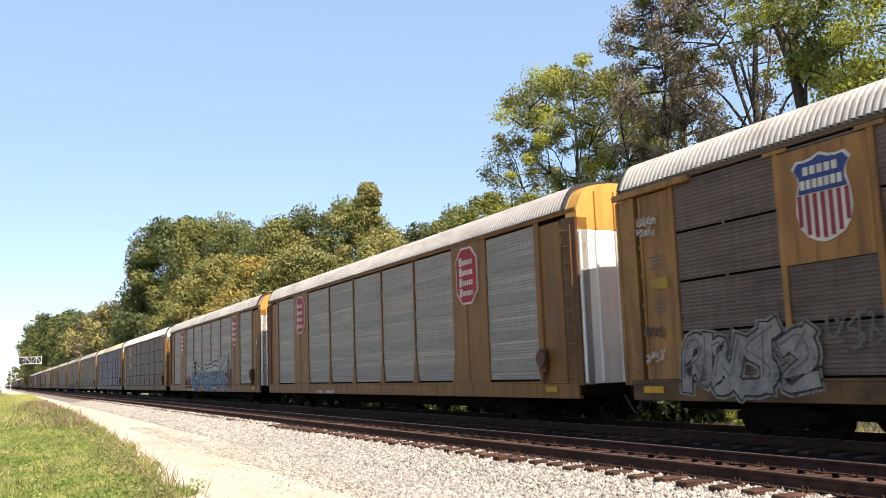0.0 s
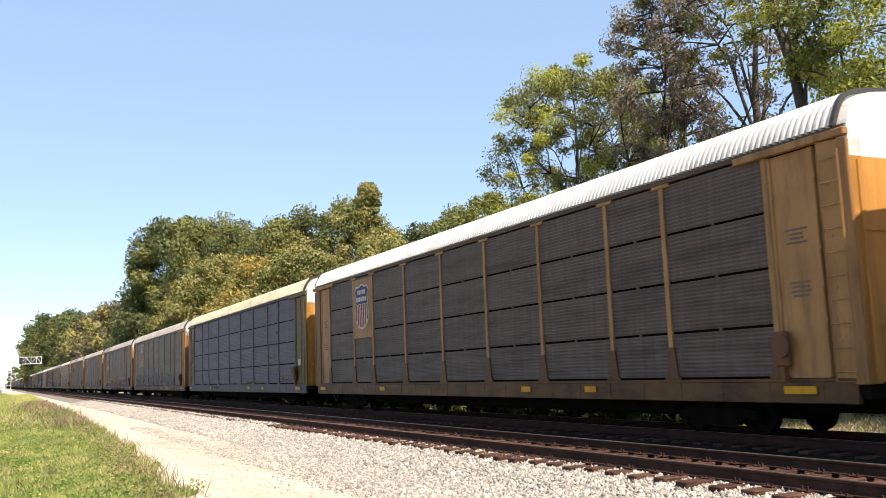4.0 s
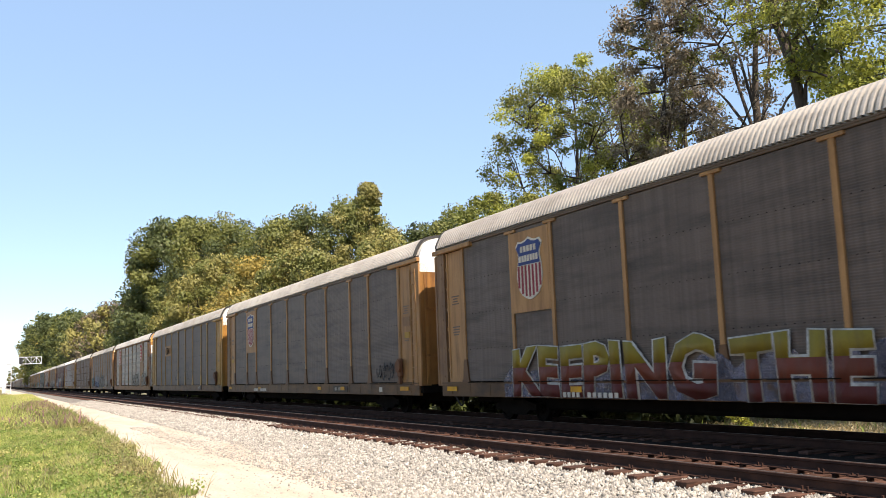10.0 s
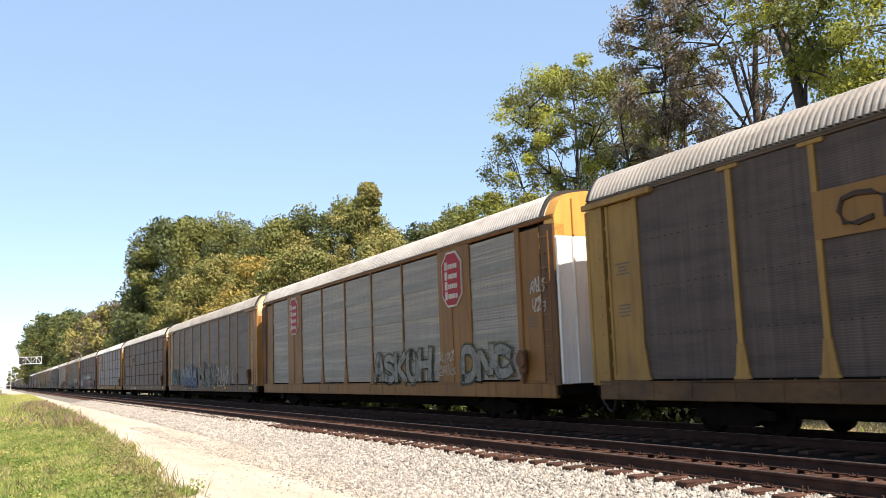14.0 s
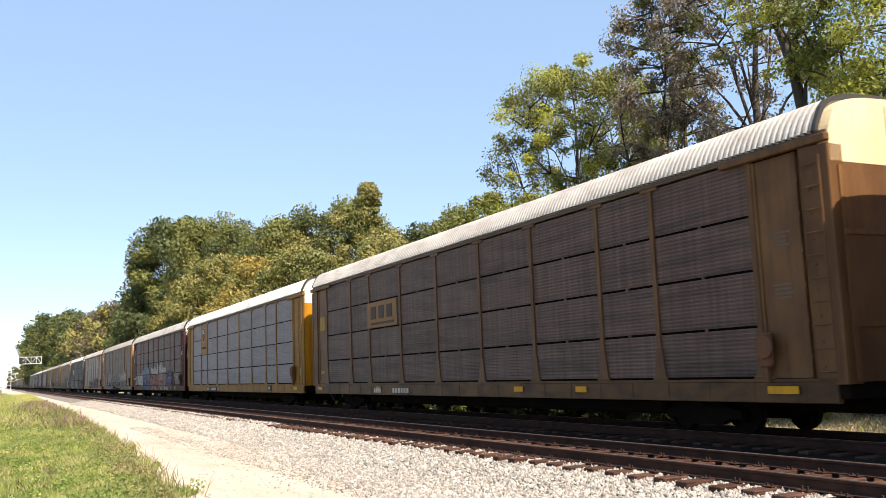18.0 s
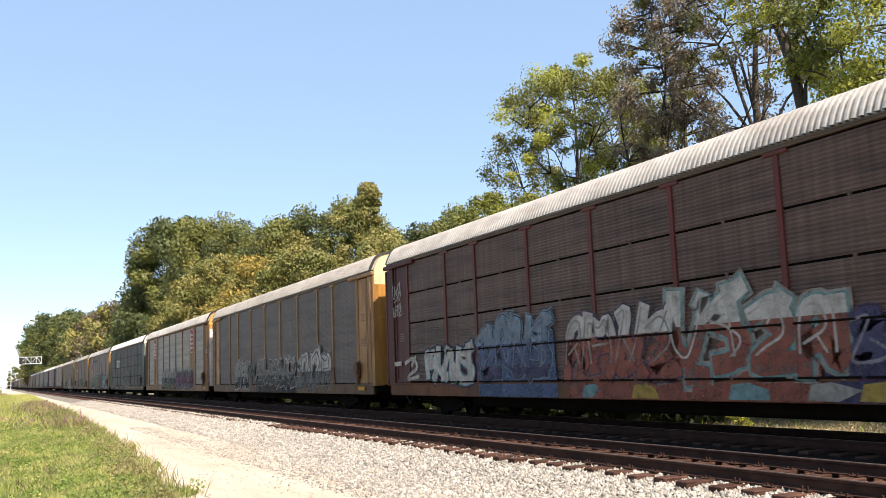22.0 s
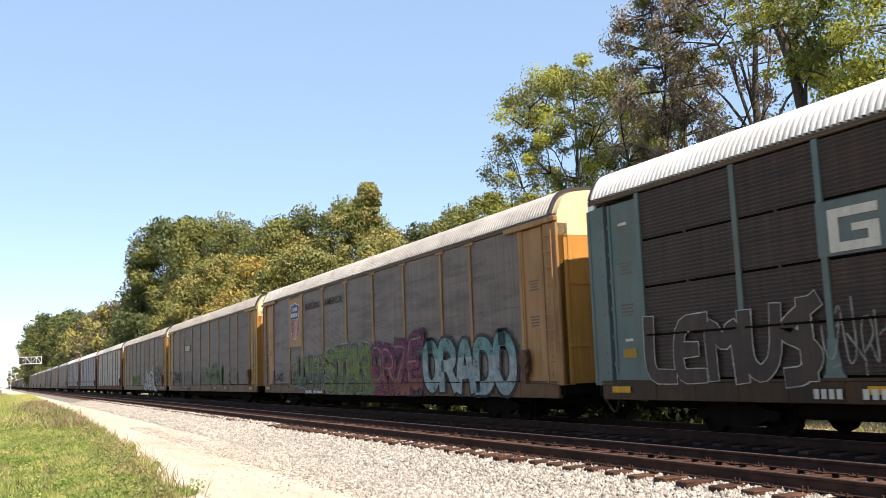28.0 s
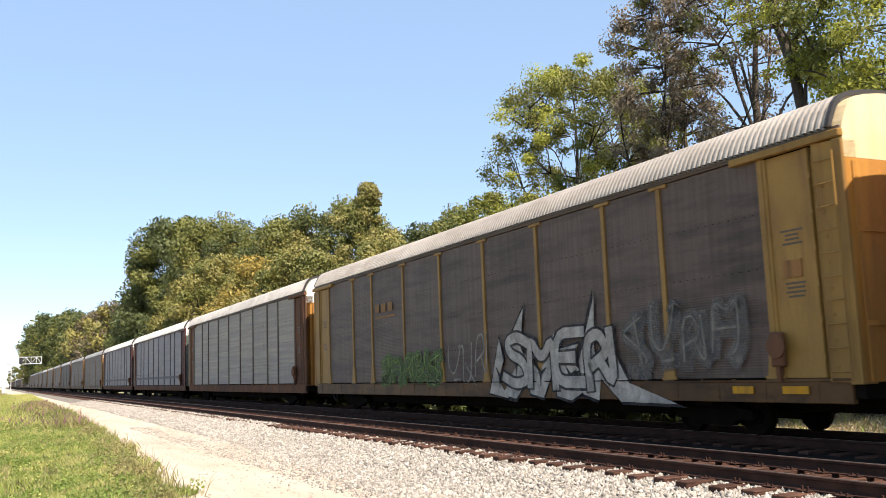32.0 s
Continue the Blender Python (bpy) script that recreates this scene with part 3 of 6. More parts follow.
tree_model("peaked_green", 47, 18.2, 3.6, 4.0, 0.25, [("far_olive", 0.7), ("far_green", 0.3)], 75, 330, 0.8, 0.17, limbs=12, shell=0.35, peak=0.7)
tree_model("round_olive", 53, 11.5, 4.4, 1.2, 0.22, [("far_olive", 0.6), ("far_green", 0.4)], 95, 300, 1.15, 0.19, limbs=12, shell=0.6)
tree_model("yellow_olive", 55, 11.5, 4.2, 1.2, 0.22, [("leaf_yellow", 0.35), ("far_olive", 0.65)], 90, 300, 1.15, 0.19, limbs=12, shell=0.6)
tree_model("dark_round", 61, 17.0, 5.0, 2.5, 0.3, [("far_dark", 0.7), ("far_green", 0.3)], 90, 340, 1.5, 0.25, limbs=10, shell=0.6)
tree_model("distant_olive", 57, 11.5, 4.4, 1.2, 0.22, [("far_olive", 0.6), ("leaf_yellow", 0.1), ("far_green", 0.3)], 80, 130, 1.45, 0.32, limbs=8, shell=0.55)
tree_model("distant_russet", 59, 11.5, 4.2, 1.2, 0.22, [("leaf_russet", 0.7), ("far_olive", 0.3)], 80, 110, 1.3, 0.32, limbs=8, shell=0.5)
tree_model("distant_dark", 67, 17.0, 5.0, 2.5, 0.3, [("far_dark", 0.6), ("far_green", 0.4)], 75, 130, 1.9, 0.46, limbs=8, shell=0.6)
tree_model("shade_bush", 73, 2.4, 1.7, 0.0, 0.05, [("leaf_shade", 0.85), ("leaf_dark", 0.15)], 70, 40, 0.45, 0.2, limbs=6, shell=0.2)
tree_model("low_bush", 71, 3.2, 1.6, 0.1, 0.06, [("leaf_bright", 0.6), ("leaf_green", 0.4)], 70, 40, 0.42, 0.16, limbs=6, shell=0.3)

tree_model("low_tree", 37, 11.5, 2.6, 4.0, 0.14, [("leaf_bright", 0.6), ("leaf_green", 0.4)], 90, 230, 0.8, 0.11, limbs=9, shell=0.3, corners=4, core=0.6)
tree_model("bright_round", 43, 12.8, 4.0, 2.5, 0.2, [("leaf_bright", 0.6), ("leaf_green", 0.4)], 70, 380, 1.4, 0.18, limbs=9, shell=0.55)
AIRY = "airy green deciduous tree with sky showing through"
SPARSE = "sparse brownish tree with thin dark branches"
TALL = "tall bright green tree with a leaning trunk"
BROAD = "full rounded green deciduous tree"
OLIVE = "olive green tree turning yellow in autumn"
DARK = "dense dark green deciduous tree"
SPOTS = (
    ("airy_green", -36.2, 25.5, 20, 0.97, AIRY), ("airy_green", -32.6, 28, 150, 0.6, AIRY),
    ("dense_brown", -28.0, 24, 80, 0.97, "tall tree with dull brown autumn leaves"), ("sparse_brown", -24.2, 25, 200, 0.98, SPARSE), ("sparse_brown", -30.0, 27, 310, 0.8, SPARSE),
    ("leaning_tree", -18.7, 23, 0, 1.0, "tall bright green tree with a bare leaning trunk"), ("low_tree", -17.4, 24.5, 70, 1.35, "bright green young tree between taller trunks"), ("tall_green", -14.2, 22.5, 340, 0.9, TALL),
    ("tall_green", -9.0, 24, 60, 0.95, TALL), ("low_tree", -21.0, 26.5, 0, 1.0, "bright green young tree between taller trunks"),
    ("broad_green", -58.5, 30, 10, 0.776, BROAD), ("bright_round", -50.0, 28, 130, 0.98, "bright green rounded tree"), ("peaked_green", -65.6, 26, 120, 0.94, "peaked olive green tree"),
    ("broad_green", -76.0, 24, 200, 0.941, BROAD), ("broad_green", -71.0, 26, 20, 0.931, BROAD), ("broad_green", -84.0, 24, 260, 0.951, BROAD),
    ("broad_green", -94.0, 21, 300, 1.067, BROAD), ("broad_green", -103.0, 21, 80, 1.048, BROAD), ("dark_round", -114.5, 19.5, 45, 1.27, DARK), ("broad_green", -123.0, 20.5, 170, 1.2, BROAD),
    ("round_olive", -82.5, 17.8, 100, 1.08, OLIVE), ("yellow_olive", -72.0, 18.5, 170, 0.96, OLIVE), ("round_olive", -60.0, 18.8, 0, 0.90, OLIVE), ("round_olive", -50.5, 21, 70, 0.84, OLIVE),
    ("round_olive", -93.0, 18, 220, 0.95, OLIVE), ("dark_round", -52.0, 25, 20, 0.66, DARK), ("dark_round", -119.0, 18, 160, 0.86, DARK), ("dark_round", -106.0, 18.5, 200, 0.75, DARK),
    ("distant_russet", -164.0, 18, 30, 1.36, "brownish olive green tree"), ("dark_round", -138.0, 18, 190, 0.68, OLIVE), ("distant_dark", -152.0, 20, 280, 0.82, DARK),
    ("distant_dark", -190.0, 20, 90, 1.0, BROAD), ("distant_russet", -215.0, 19, 10, 1.5, "brownish olive green tree"), ("distant_dark", -262.0, 21, 20, 1.2, DARK),
    ("distant_dark", -240.0, 18.5, 40, 0.85, OLIVE), ("distant_dark", -282.0, 20, 250, 1.3, DARK), ("distant_dark", -330.0, 19, 60, 1.45, DARK), ("distant_dark", -300.0, 18, 140, 0.95, "brownish olive green tree"), ("distant_dark", -352.0, 17.5, 200, 1.05, OLIVE), ("distant_dark", -440.0, 18, 310, 1.7, DARK), ("distant_olive", -420.0, 17, 20, 1.8, OLIVE),
    ("distant_dark", -305.0, 22, 130, 1.45, DARK), ("distant_dark", -400.0, 18, 100, 1.78, DARK), ("distant_dark", -360.0, 24, 190, 1.6, DARK),
    ("broad_green", -760.0, 21, 0, 1.2, "distant rounded green tree"), ("broad_green", -900.0, 14, 80, 1.1, "distant rounded green tree"), ("broad_green", -900.0, -6, 210, 1.0, "distant rounded green tree"),
)
for key, x, y, turn, s, label in SPOTS:
    tree(key, x, y, -0.5, turn, s, label)
for x, y, turn, s in ((-19.2, 18.4, 0, 0.26), (-23, 21, 90, 0.9), (-30, 21, 40, 1.0), (-27, 22, 120, 1.3), (-13, 21.5, 33, 0.9), (-34, 22, 5, 1.3), (-20, 22, 166, 1.2), (-6, 21.5, 210, 1.0), (-110, 17.6, 15, 1.5), (1, 22, 100, 1.1)):
    tree("low_bush", x, y, -0.6, turn, s, "low green bush on the bank behind the tracks", "bush", "bushes behind the tracks")
# A row of bushes added to stand for the shaded woodland floor.
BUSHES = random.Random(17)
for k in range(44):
    tree("shade_bush", -21.5 - k * 1.9 - BUSHES.uniform(0, 0.6), 18.3 + BUSHES.uniform(-0.2, 0.6), -0.75, BUSHES.uniform(0, 360), BUSHES.uniform(0.8, 1.25), "near-black bush standing for the shaded woodland floor behind the tracks", "bush", "bushes behind the tracks")


# ---- grass and weeds on the near side ----
def blades(name, count, spots, height, width, mat, label, seed, bend=0.35):
    """Many bent blades of grass, standing at the places that spots(g, n) gives."""
    g = np.random.default_rng(seed)
    x, y, z, k = spots(g, count)
    n = len(x)
    base = np.stack([x, y, z], -1)
    a = g.uniform(0, math.tau, n)
    h = height * k * g.uniform(0.45, 1.25, n)
    side = np.stack([np.cos(a), np.sin(a), np.zeros(n)], -1) * (width * g.uniform(0.6, 1.4, n) / 2)[:, None]
    b = g.uniform(0, math.tau, n)
    tilt = np.stack([np.cos(b), np.sin(b), np.zeros(n)], -1) * (h * bend * g.uniform(0.2, 1.4, n))[:, None]
    up = np.stack([np.zeros(n), np.zeros(n), h], -1)
    mid = base + up * 0.55 + tilt * 0.35
    tip = base + up + tilt
    q = np.stack([base - side, base + side, mid + side * 0.7, mid - side * 0.7, tip], 1).reshape(-1, 3)
    i = np.arange(n)[:, None] * 5
    f = np.concatenate([i + np.array([[0, 1, 2]]), i + np.array([[0, 2, 3]]), i + np.array([[3, 2, 4]])])
    me = bpy.data.meshes.new(name)
    me.vertices.add(len(q))
    me.vertices.foreach_set("co", q.astype(np.float32).ravel())
    me.loops.add(f.size)
    me.loops.foreach_set("vertex_index", f.astype(np.int32).ravel())
    me.polygons.add(len(f))
    me.polygons.foreach_set("loop_start", np.arange(0, f.size, 3, dtype=np.int32))
    me.update(calc_edges=True)
    me.materials.append(mat)
    return tagged(new(name, me), label, "grass", kind="stuff")


def verge(x):
    """How far the grass reaches towards the road."""
    return np.interp(-x, [8, 13, 18, 25, 40, 60, 90, 200], [1.95, 2.3, 2.65, 3.05, 3.5, 3.9, 4.5, 6.3])


def near_grass(seed, share, size=0.45):
    """Places on the verge, in patches that cover about the given share of it."""
    def spots(g, n):
        x = -10 - 42 * g.random(n) ** 1.5
        e = verge(x)
        y = e - 6.5 * g.random(n) ** 1.15 + g.normal(0, 0.12, n) + 0.25 * np.sin(x * 1.1) + 0.15 * np.sin(x * 2.7)
        patch = np.array([noise.noise((a * size, b * size * 1.4, seed)) + 0.5 * noise.noise((a * size * 3, b * size * 3, seed + 5)) for a, b in zip(x, y)])
        keep = patch > np.quantile(patch, 1 - share) + g.normal(0, 0.12, n)
        x, y, patch = x[keep], y[keep], patch[keep]
        return x, y, np.full(len(x), -0.46), 0.75 + 0.5 * patch + 0.12 * g.random(len(x))
    return spots


def far_grass(g, n):
    x = -45 - 170 * g.random(n) ** 1.4
    y = verge(x) - 14 * g.random(n) ** 1.2 + g.normal(0, 0.2, n)
    return x, y, np.full(n, -0.5), np.ones(n)


def edge_weeds(g, n):
    x = -12 - 60 * g.random(n)
    y = verge(x) + g.normal(0, 0.22, n)
    return x, y, np.full(n, -0.47), g.uniform(0.3, 1.0, n)


def weed_patch(g, n):
    x = -40 - 60 * g.random(n)
    y = verge(x) - 2.4 * np.abs(g.normal(0, 0.6, n))
    k = np.array([max(0.15, 0.55 + 1.1 * noise.noise((a * 0.16, b * 0.5, 7))) for a, b in zip(x, y)])
    return x, y, np.full(n, -0.48), k * g.uniform(0.5, 1.0, n)


blades("leafy_grass", 70000, near_grass(2, 0.5), 0.13, 0.03, M["green_blade"], "low broad-leaved green plants among the grass", 27, 1.0)
blades("grass", 80000, near_grass(9, 0.75), 0.17, 0.014, M["grass_blade"], "sunlit green and straw-coloured roadside grass", 21, 0.7)
blades("dry_grass", 7000, near_grass(14, 0.4), 0.24, 0.014, M["straw"], "dry straw-coloured grass on the verge", 28, 0.8)
blades("broad_weeds", 6000, near_grass(19, 0.22, 0.9), 0.17, 0.05, M["weed_leaf"], "dull green broad-leaved weeds in the grass", 29, 0.9)
blades("distant_grass", 26000, far_grass, 0.32, 0.05, M["grass_blade"], "pale green grass along the road", 22)
blades("edge_weeds", 5000, edge_weeds, 0.34, 0.02, M["weed_leaf"], "ragged weeds along the edge of the road", 23, 0.6)
blades("tall_weeds", 9000, weed_patch, 0.72, 0.05, M["weed_leaf"], "tall weeds at the edge of the road", 24, 0.8)
blades("weed_flowers", 600, lambda g, n: tuple(v + (0.3 if i == 2 else 0) for i, v in enumerate(weed_patch(g, n))), 0.4, 0.07, M["weed_flower"], "dusty pink seed heads on the weeds", 25, 0.5)


def bushy(name, count, spots, radius, per, size, mat, label, seed):
    """Small bushy plants, each a rounded clump of little leaves."""
    g = np.random.default_rng(seed)
    x, y, z, k = spots(g, count)
    r = radius * g.uniform(0.5, 1.3, len(x)) * np.clip(k, 0.4, 1.4)
    me = leaf_cloud(name, np.stack([x, y, z + r * 0.7], -1), r, per, size, M[mat], seed, 0.9)
    return tagged(new(name, me), label, "weeds", kind="stuff")


def verge_edge(g, n):
    x = -10 - 46 * g.random(n) ** 1.2
    return x, verge(x) - np.abs(g.normal(0, 0.35, n)), np.full(n, -0.48), g.uniform(0.5, 1.2, n)


bushy("low_weeds", 2600, near_grass(33, 0.6, 0.7), 0.15, 42, 0.055, "green_blade", "low bushy green weeds among the grass", 35)
bushy("pale_weeds", 900, near_grass(38, 0.5, 0.7), 0.13, 36, 0.05, "grass_blade", "pale green leafy weeds among the grass", 36)
bushy("edge_plants", 420, verge_edge, 0.17, 46, 0.06, "weed_leaf", "olive and brownish weeds along the road's edge", 37)


def bank_litter(g, n):
    x = 6 - 32 * g.random(n)
    y = 16.9 + 7.0 * g.random(n)
    return x, y, np.interp(y, [16.6, 17.0, 17.6, 18.6, 20.0, 23.0, 26.0], [-0.8, -0.7, -0.58, -0.52, -0.5, -0.4, -0.26]), g.uniform(0.4, 1.0, n)


blades("bank_straw", 20000, bank_litter, 0.2, 0.04, M["straw"], "dry straw and litter on the sunlit bank", 31, 1.6)
blades("bank_weeds", 700, bank_litter, 0.3, 0.05, M["green_blade"], "green weeds on the bank", 32, 0.8)
# ---- the train: covered car carriers ----
HALF = 13.56                                  # half the body's length
POSTS = (-11.76, -8.98, -7.05, -4.2, -1.4, 1.4, 4.2, 7.05, 8.98, 11.76)
ROWS = (1.07, 1.97, 2.97, 3.95, 4.98)         # joints between the rows of sheets
ARCH = [(-1.48, 5.08), (-1.44, 5.2), (-1.37, 5.345), (-1.29, 5.485), (-1.2, 5.58), (-1.07, 5.64), (-0.85, 5.69), (-0.5, 5.735), (0, 5.755)]
ARCH = ARCH + [(0.8, 5.73), (1.25, 5.58), (1.48, 5.08)]
FACE = -1.48


def ribbed(w, h, pitch=0.056, deep=0.006):
    """A horizontally ribbed steel sheet, w by h, its middle at the bottom edge."""
    bm = bmesh.new()
    n = max(2, round(h / pitch))
    prof = []
    for k in range(n):
        z = h * k / n
        q = h / n
        prof += [(0, z), (0, z + q * 0.35), (-deep, z + q * 0.5), (-deep, z + q * 0.85)]
    prof.append((0, h))
    rows = [[bm.verts.new((x, y, z)) for x in (-w / 2, w / 2)] for y, z in prof]
    for a, b in zip(rows, rows[1:]):
        bm.faces.new((a[0], a[1], b[1], b[0]))
    back = [bm.verts.new((x, 0.03, z)) for x, z in ((-w / 2, 0), (w / 2, 0), (w / 2, h), (-w / 2, h))]
    bm.faces.new(back)
    bm.faces.new((rows[0][1], rows[0][0], back[0], back[1]))
    bm.faces.new((rows[-1][0], rows[-1][1], back[2], back[3]))
    return bm


def corrugated_roof(fine=True, hood=0.46):
    bm = bmesh.new()
    xs = []
    n = 188 if fine else 1
    L = HALF - hood
    for k in range(n):
        x = -L + 2 * L * k / n
        q = 2 * L / n
        xs += [(x, 0), (x + q * 0.34, 0), (x + q * 0.43, 0.07), (x + q * 0.88, 0.07)] if fine else [(x, 0.015)]
    xs.append((L, 0 if fine else 0.015))
    rows = []
    for x, d in xs:
        row = []
        for i, (y, z) in enumerate(ARCH):
            a, b = ARCH[max(i - 1, 0)], ARCH[min(i + 1, len(ARCH) - 1)]
            t = Vector((b[0] - a[0], b[1] - a[1])).normalized()
            row.append(bm.verts.new((x, y - t.y * d, z + t.x * d)))
        rows.append(row)
    for a, b in zip(rows, rows[1:]):
        for i in range(len(ARCH) - 1):
            bm.faces.new((a[i], b[i], b[i + 1], a[i + 1]))
    bm.faces.new(rows[0])
    bm.faces.new(rows[-1][::-1])
    return bm


def visor_mesh():
    """Dark strip over the roof's end."""
    bm = bmesh.new()
    rows = []
    for x, d in ((-0.05, 0.0), (-0.05, 0.075), (0.05, 0.085), (0.05, 0.0)):
        row = []
        for i, (y, z) in enumerate(ARCH):
            a, b = ARCH[max(i - 1, 0)], ARCH[min(i + 1, len(ARCH) - 1)]
            t = Vector((b[0] - a[0], b[1] - a[1])).normalized()
            row.append(bm.verts.new((x, y - t.y * d, z + t.x * d)))
        rows.append(row)
    for a, b in zip(rows, rows[1:] + rows[:1]):
        for i in range(len(ARCH) - 1):
            bm.faces.new((a[i], b[i], b[i + 1], a[i + 1]))
    return bm


def post_mesh(flare=True, cap=True):
    bm = box(bmesh.new(), -0.06, 0.06, -0.022, 0.03, 0.35, 3.93)
    if cap:
        box(bm, -0.27, 0.27, -0.036, 0.03, 3.86, 3.935, 0.006)
    if not flare:
        box(bm, -0.06, 0.06, -0.022, 0.03, 0, 0.35)
    return bm


def foot_mesh():
    """Tapered gusset at the foot of a side post, with a folded lip."""
    bm = solid(bmesh.new(), [(-0.2, 0), (0.2, 0), (0.16, 0.12), (0.085, 0.64), (-0.085, 0.64), (-0.16, 0.12)], -0.026, 0.03)
    return box(bm, -0.22, 0.22, -0.034, 0.0, 0.0, 0.05, 0.006)


def slot_row(w, n, z=0.0, h=0.009, long=0.013):
    """Small dark vent slots punched in a line."""
    bm = bmesh.new()
    for k in range(n):
        x = w * ((k + 0.5) / n - 0.5)
        box(bm, x - long, x + long, -0.003, 0.002, z - h, z + h)
    return bm


def seam(car, x0, x1, z, y=-1.5075):
    """The open gap under the sheets of a bay, broken by small bridges."""
    w = round(x1 - x0 - 0.3, 2)
    tagged(piece("gap", "gap_%s" % w, lambda: slot_row(w, 3, 0, 0.011, w * 0.15), M["under"], car, at((x0 + x1) / 2, y, z), "dark open joint under the sheet"), kind="stuff")


def seams(car, z):
    for a, b in zip(POSTS, POSTS[1:]):
        w = round(b - a - 0.16, 2)
        tagged(piece("joint", "joint_%s" % w, lambda: slot_row(w, 2, 0, 0.02, w * 0.235), M["under"], car, at((a + b) / 2, -1.5125, z), "dark open joint between sheets"), kind="stuff")


def posts_of(car, post, flare, cap):
    for x in POSTS:
        p = piece("side_post", "post_%s_%s" % (flare, cap), lambda: post_mesh(flare, cap), M[post], car, at(x, -1.45, 1.05))
        if flare:
            piece("post_foot", "post_foot", foot_mesh, M["rusty_foot"] if post in ("buff_paint", "tan_paint", "rusty_brown") else M[post], p)


def wide_post(w=0.3):
    return box(bmesh.new(), -w / 2, w / 2, -0.022, 0.03, 0, 3.94, 0.008)


def sill_mesh():
    bm = box(bmesh.new(), -HALF + 0.25, HALF - 0.25, -0.06, 0.06, 0.64, 1.0, 0.012)
    box(bm, -HALF + 0.25, HALF - 0.25, -0.07, 0.06, 1.0, 1.05)
    for k in range(-11, 12):
        box(bm, k * 1.15 - 0.02, k * 1.15 + 0.02, -0.068, -0.055, 0.68, 1.0)
    return bm


def chord_mesh():
    bm = box(bmesh.new(), -HALF + 0.05, HALF - 0.05, -0.03, 0.1, 4.995, 5.10, 0.01)
    box(bm, -HALF + 0.1, HALF - 0.1, -0.05, 0.0, 5.045, 5.075)
    return bm


def end_profile(z0, z1, inset=0.03):
    """Outline of the car's end between two heights, in y and z."""
    left = []
    pts = [(-1.44, 0.9), (-1.44, 5.05)] + [(y * (1 - inset), z - inset) for y, z in ARCH if y <= 0]
    for a, b in zip(pts, pts[1:]):
        for z in (z0, z1):
            if min(a[1], b[1]) < z < max(a[1], b[1]):
                f = (z - a[1]) / (b[1] - a[1])
                left.append((a[0] + f * (b[0] - a[0]), z))
        if z0 <= b[1] <= z1:
            left.append(b)
    if z0 <= pts[0][1]:
        left.insert(0, pts[0])
    left = sorted(set(left), key=lambda p: (p[1], p[0]))
    right = [(-y, z) for y, z in left if y < -1e-6][::-1]
    return left + right


def end_plate(z0, z1, thick):
    """Part of the end wall, in its own plane x = 0, facing +x."""
    bm = bmesh.new()
    pts = end_profile(z0, z1)
    a = [bm.verts.new((0, y, z)) for y, z in pts]
    b = [bm.verts.new((-thick, y, z)) for y, z in pts]
    n = len(pts)
    bm.faces.new(a)
    bm.faces.new(b[::-1])
    for i in range(n):
        bm.faces.new((a[i], b[i], b[(i + 1) % n], a[(i + 1) % n]))
    bmesh.ops.recalc_face_normals(bm, faces=bm.faces)
    return bm


def end_door_mesh():
    return end_plate(0.98, 4.56, 0.1)


def door_ribs(door, fold, mat):
    """Folding doors have upright ribs at their hinges, plain doors a frame of flat bars."""
    if fold:
        for y in (-1.4, -0.93, -0.35, 0.35, 0.93, 1.4):
            piece("door_rib", "fold_rib", lambda: box(bmesh.new(), -0.02, 0.06, -0.03, 0.03, 1.0, 4.52, 0.01), mat, door, at(0, y, 0))
    else:
        for y in (-1.25, 0, 1.25):
            piece("door_rib", "flat_rib", lambda: box(bmesh.new(), -0.02, 0.025, -0.05, 0.05, 1.0, 4.5), mat, door, at(0, y, 0))
        for z in (1.9, 3.4):
            piece("door_bar", "door_bar", lambda: box(bmesh.new(), -0.02, 0.03, -1.3, 1.3, -0.04, 0.04), mat, door, at(0, 0, z))


def end_cap_mesh(fold):
    bm = end_plate(4.565, 5.78, 0.46 if fold else 0.22)
    if fold:
        for y in (-0.9, -0.35, 0.35, 0.9):
            box(bm, -0.02, 0.06, y - 0.03, y + 0.03, 4.58, 5.5, 0.01)
    else:
        box(bm, -0.02, 0.02, -0.03, 0.03, 4.9, 5.6)
    return bm


def end_panel_mesh():
    """The plate beside the end door with its raised frame and stamped door-lock box."""
    bm = box(bmesh.new(), -0.5, 0.5, 0, 0.05, 0, 3.82)
    for x in (-0.49, 0.44):
        box(bm, x - 0.03, x + 0.05, -0.028, 0.02, 0, 3.82, 0.008)
    box(bm, -0.46, 0.46, -0.024, 0.02, 0.0, 0.1)
    for k in range(6):
        box(bm, 0.46, 0.52, -0.036, 0, 0.3 + 0.6 * k, 0.38 + 0.6 * k)
    return bm


def column_mesh():
    """Corner column of the end, a bent plate with bolts."""
    bm = bmesh.new()
    solid(bm, [(-0.31, 0.95), (0.28, 0.95), (0.3, 4.86), (-0.31, 4.9)], -0.03, 0.10)
    box(bm, 0.2, 0.3, -0.05, 0.3, 0.95, 4.86, 0.01)
    for k in range(9):
        box(bm, -0.17, -0.12, -0.045, -0.02, 1.2 + 0.42 * k, 1.25 + 0.42 * k)
    return bm


def brow_mesh():
    return box(bmesh.new(), -1.25, 1.2, -0.09, 0.04, 4.90, 5.03, 0.015)


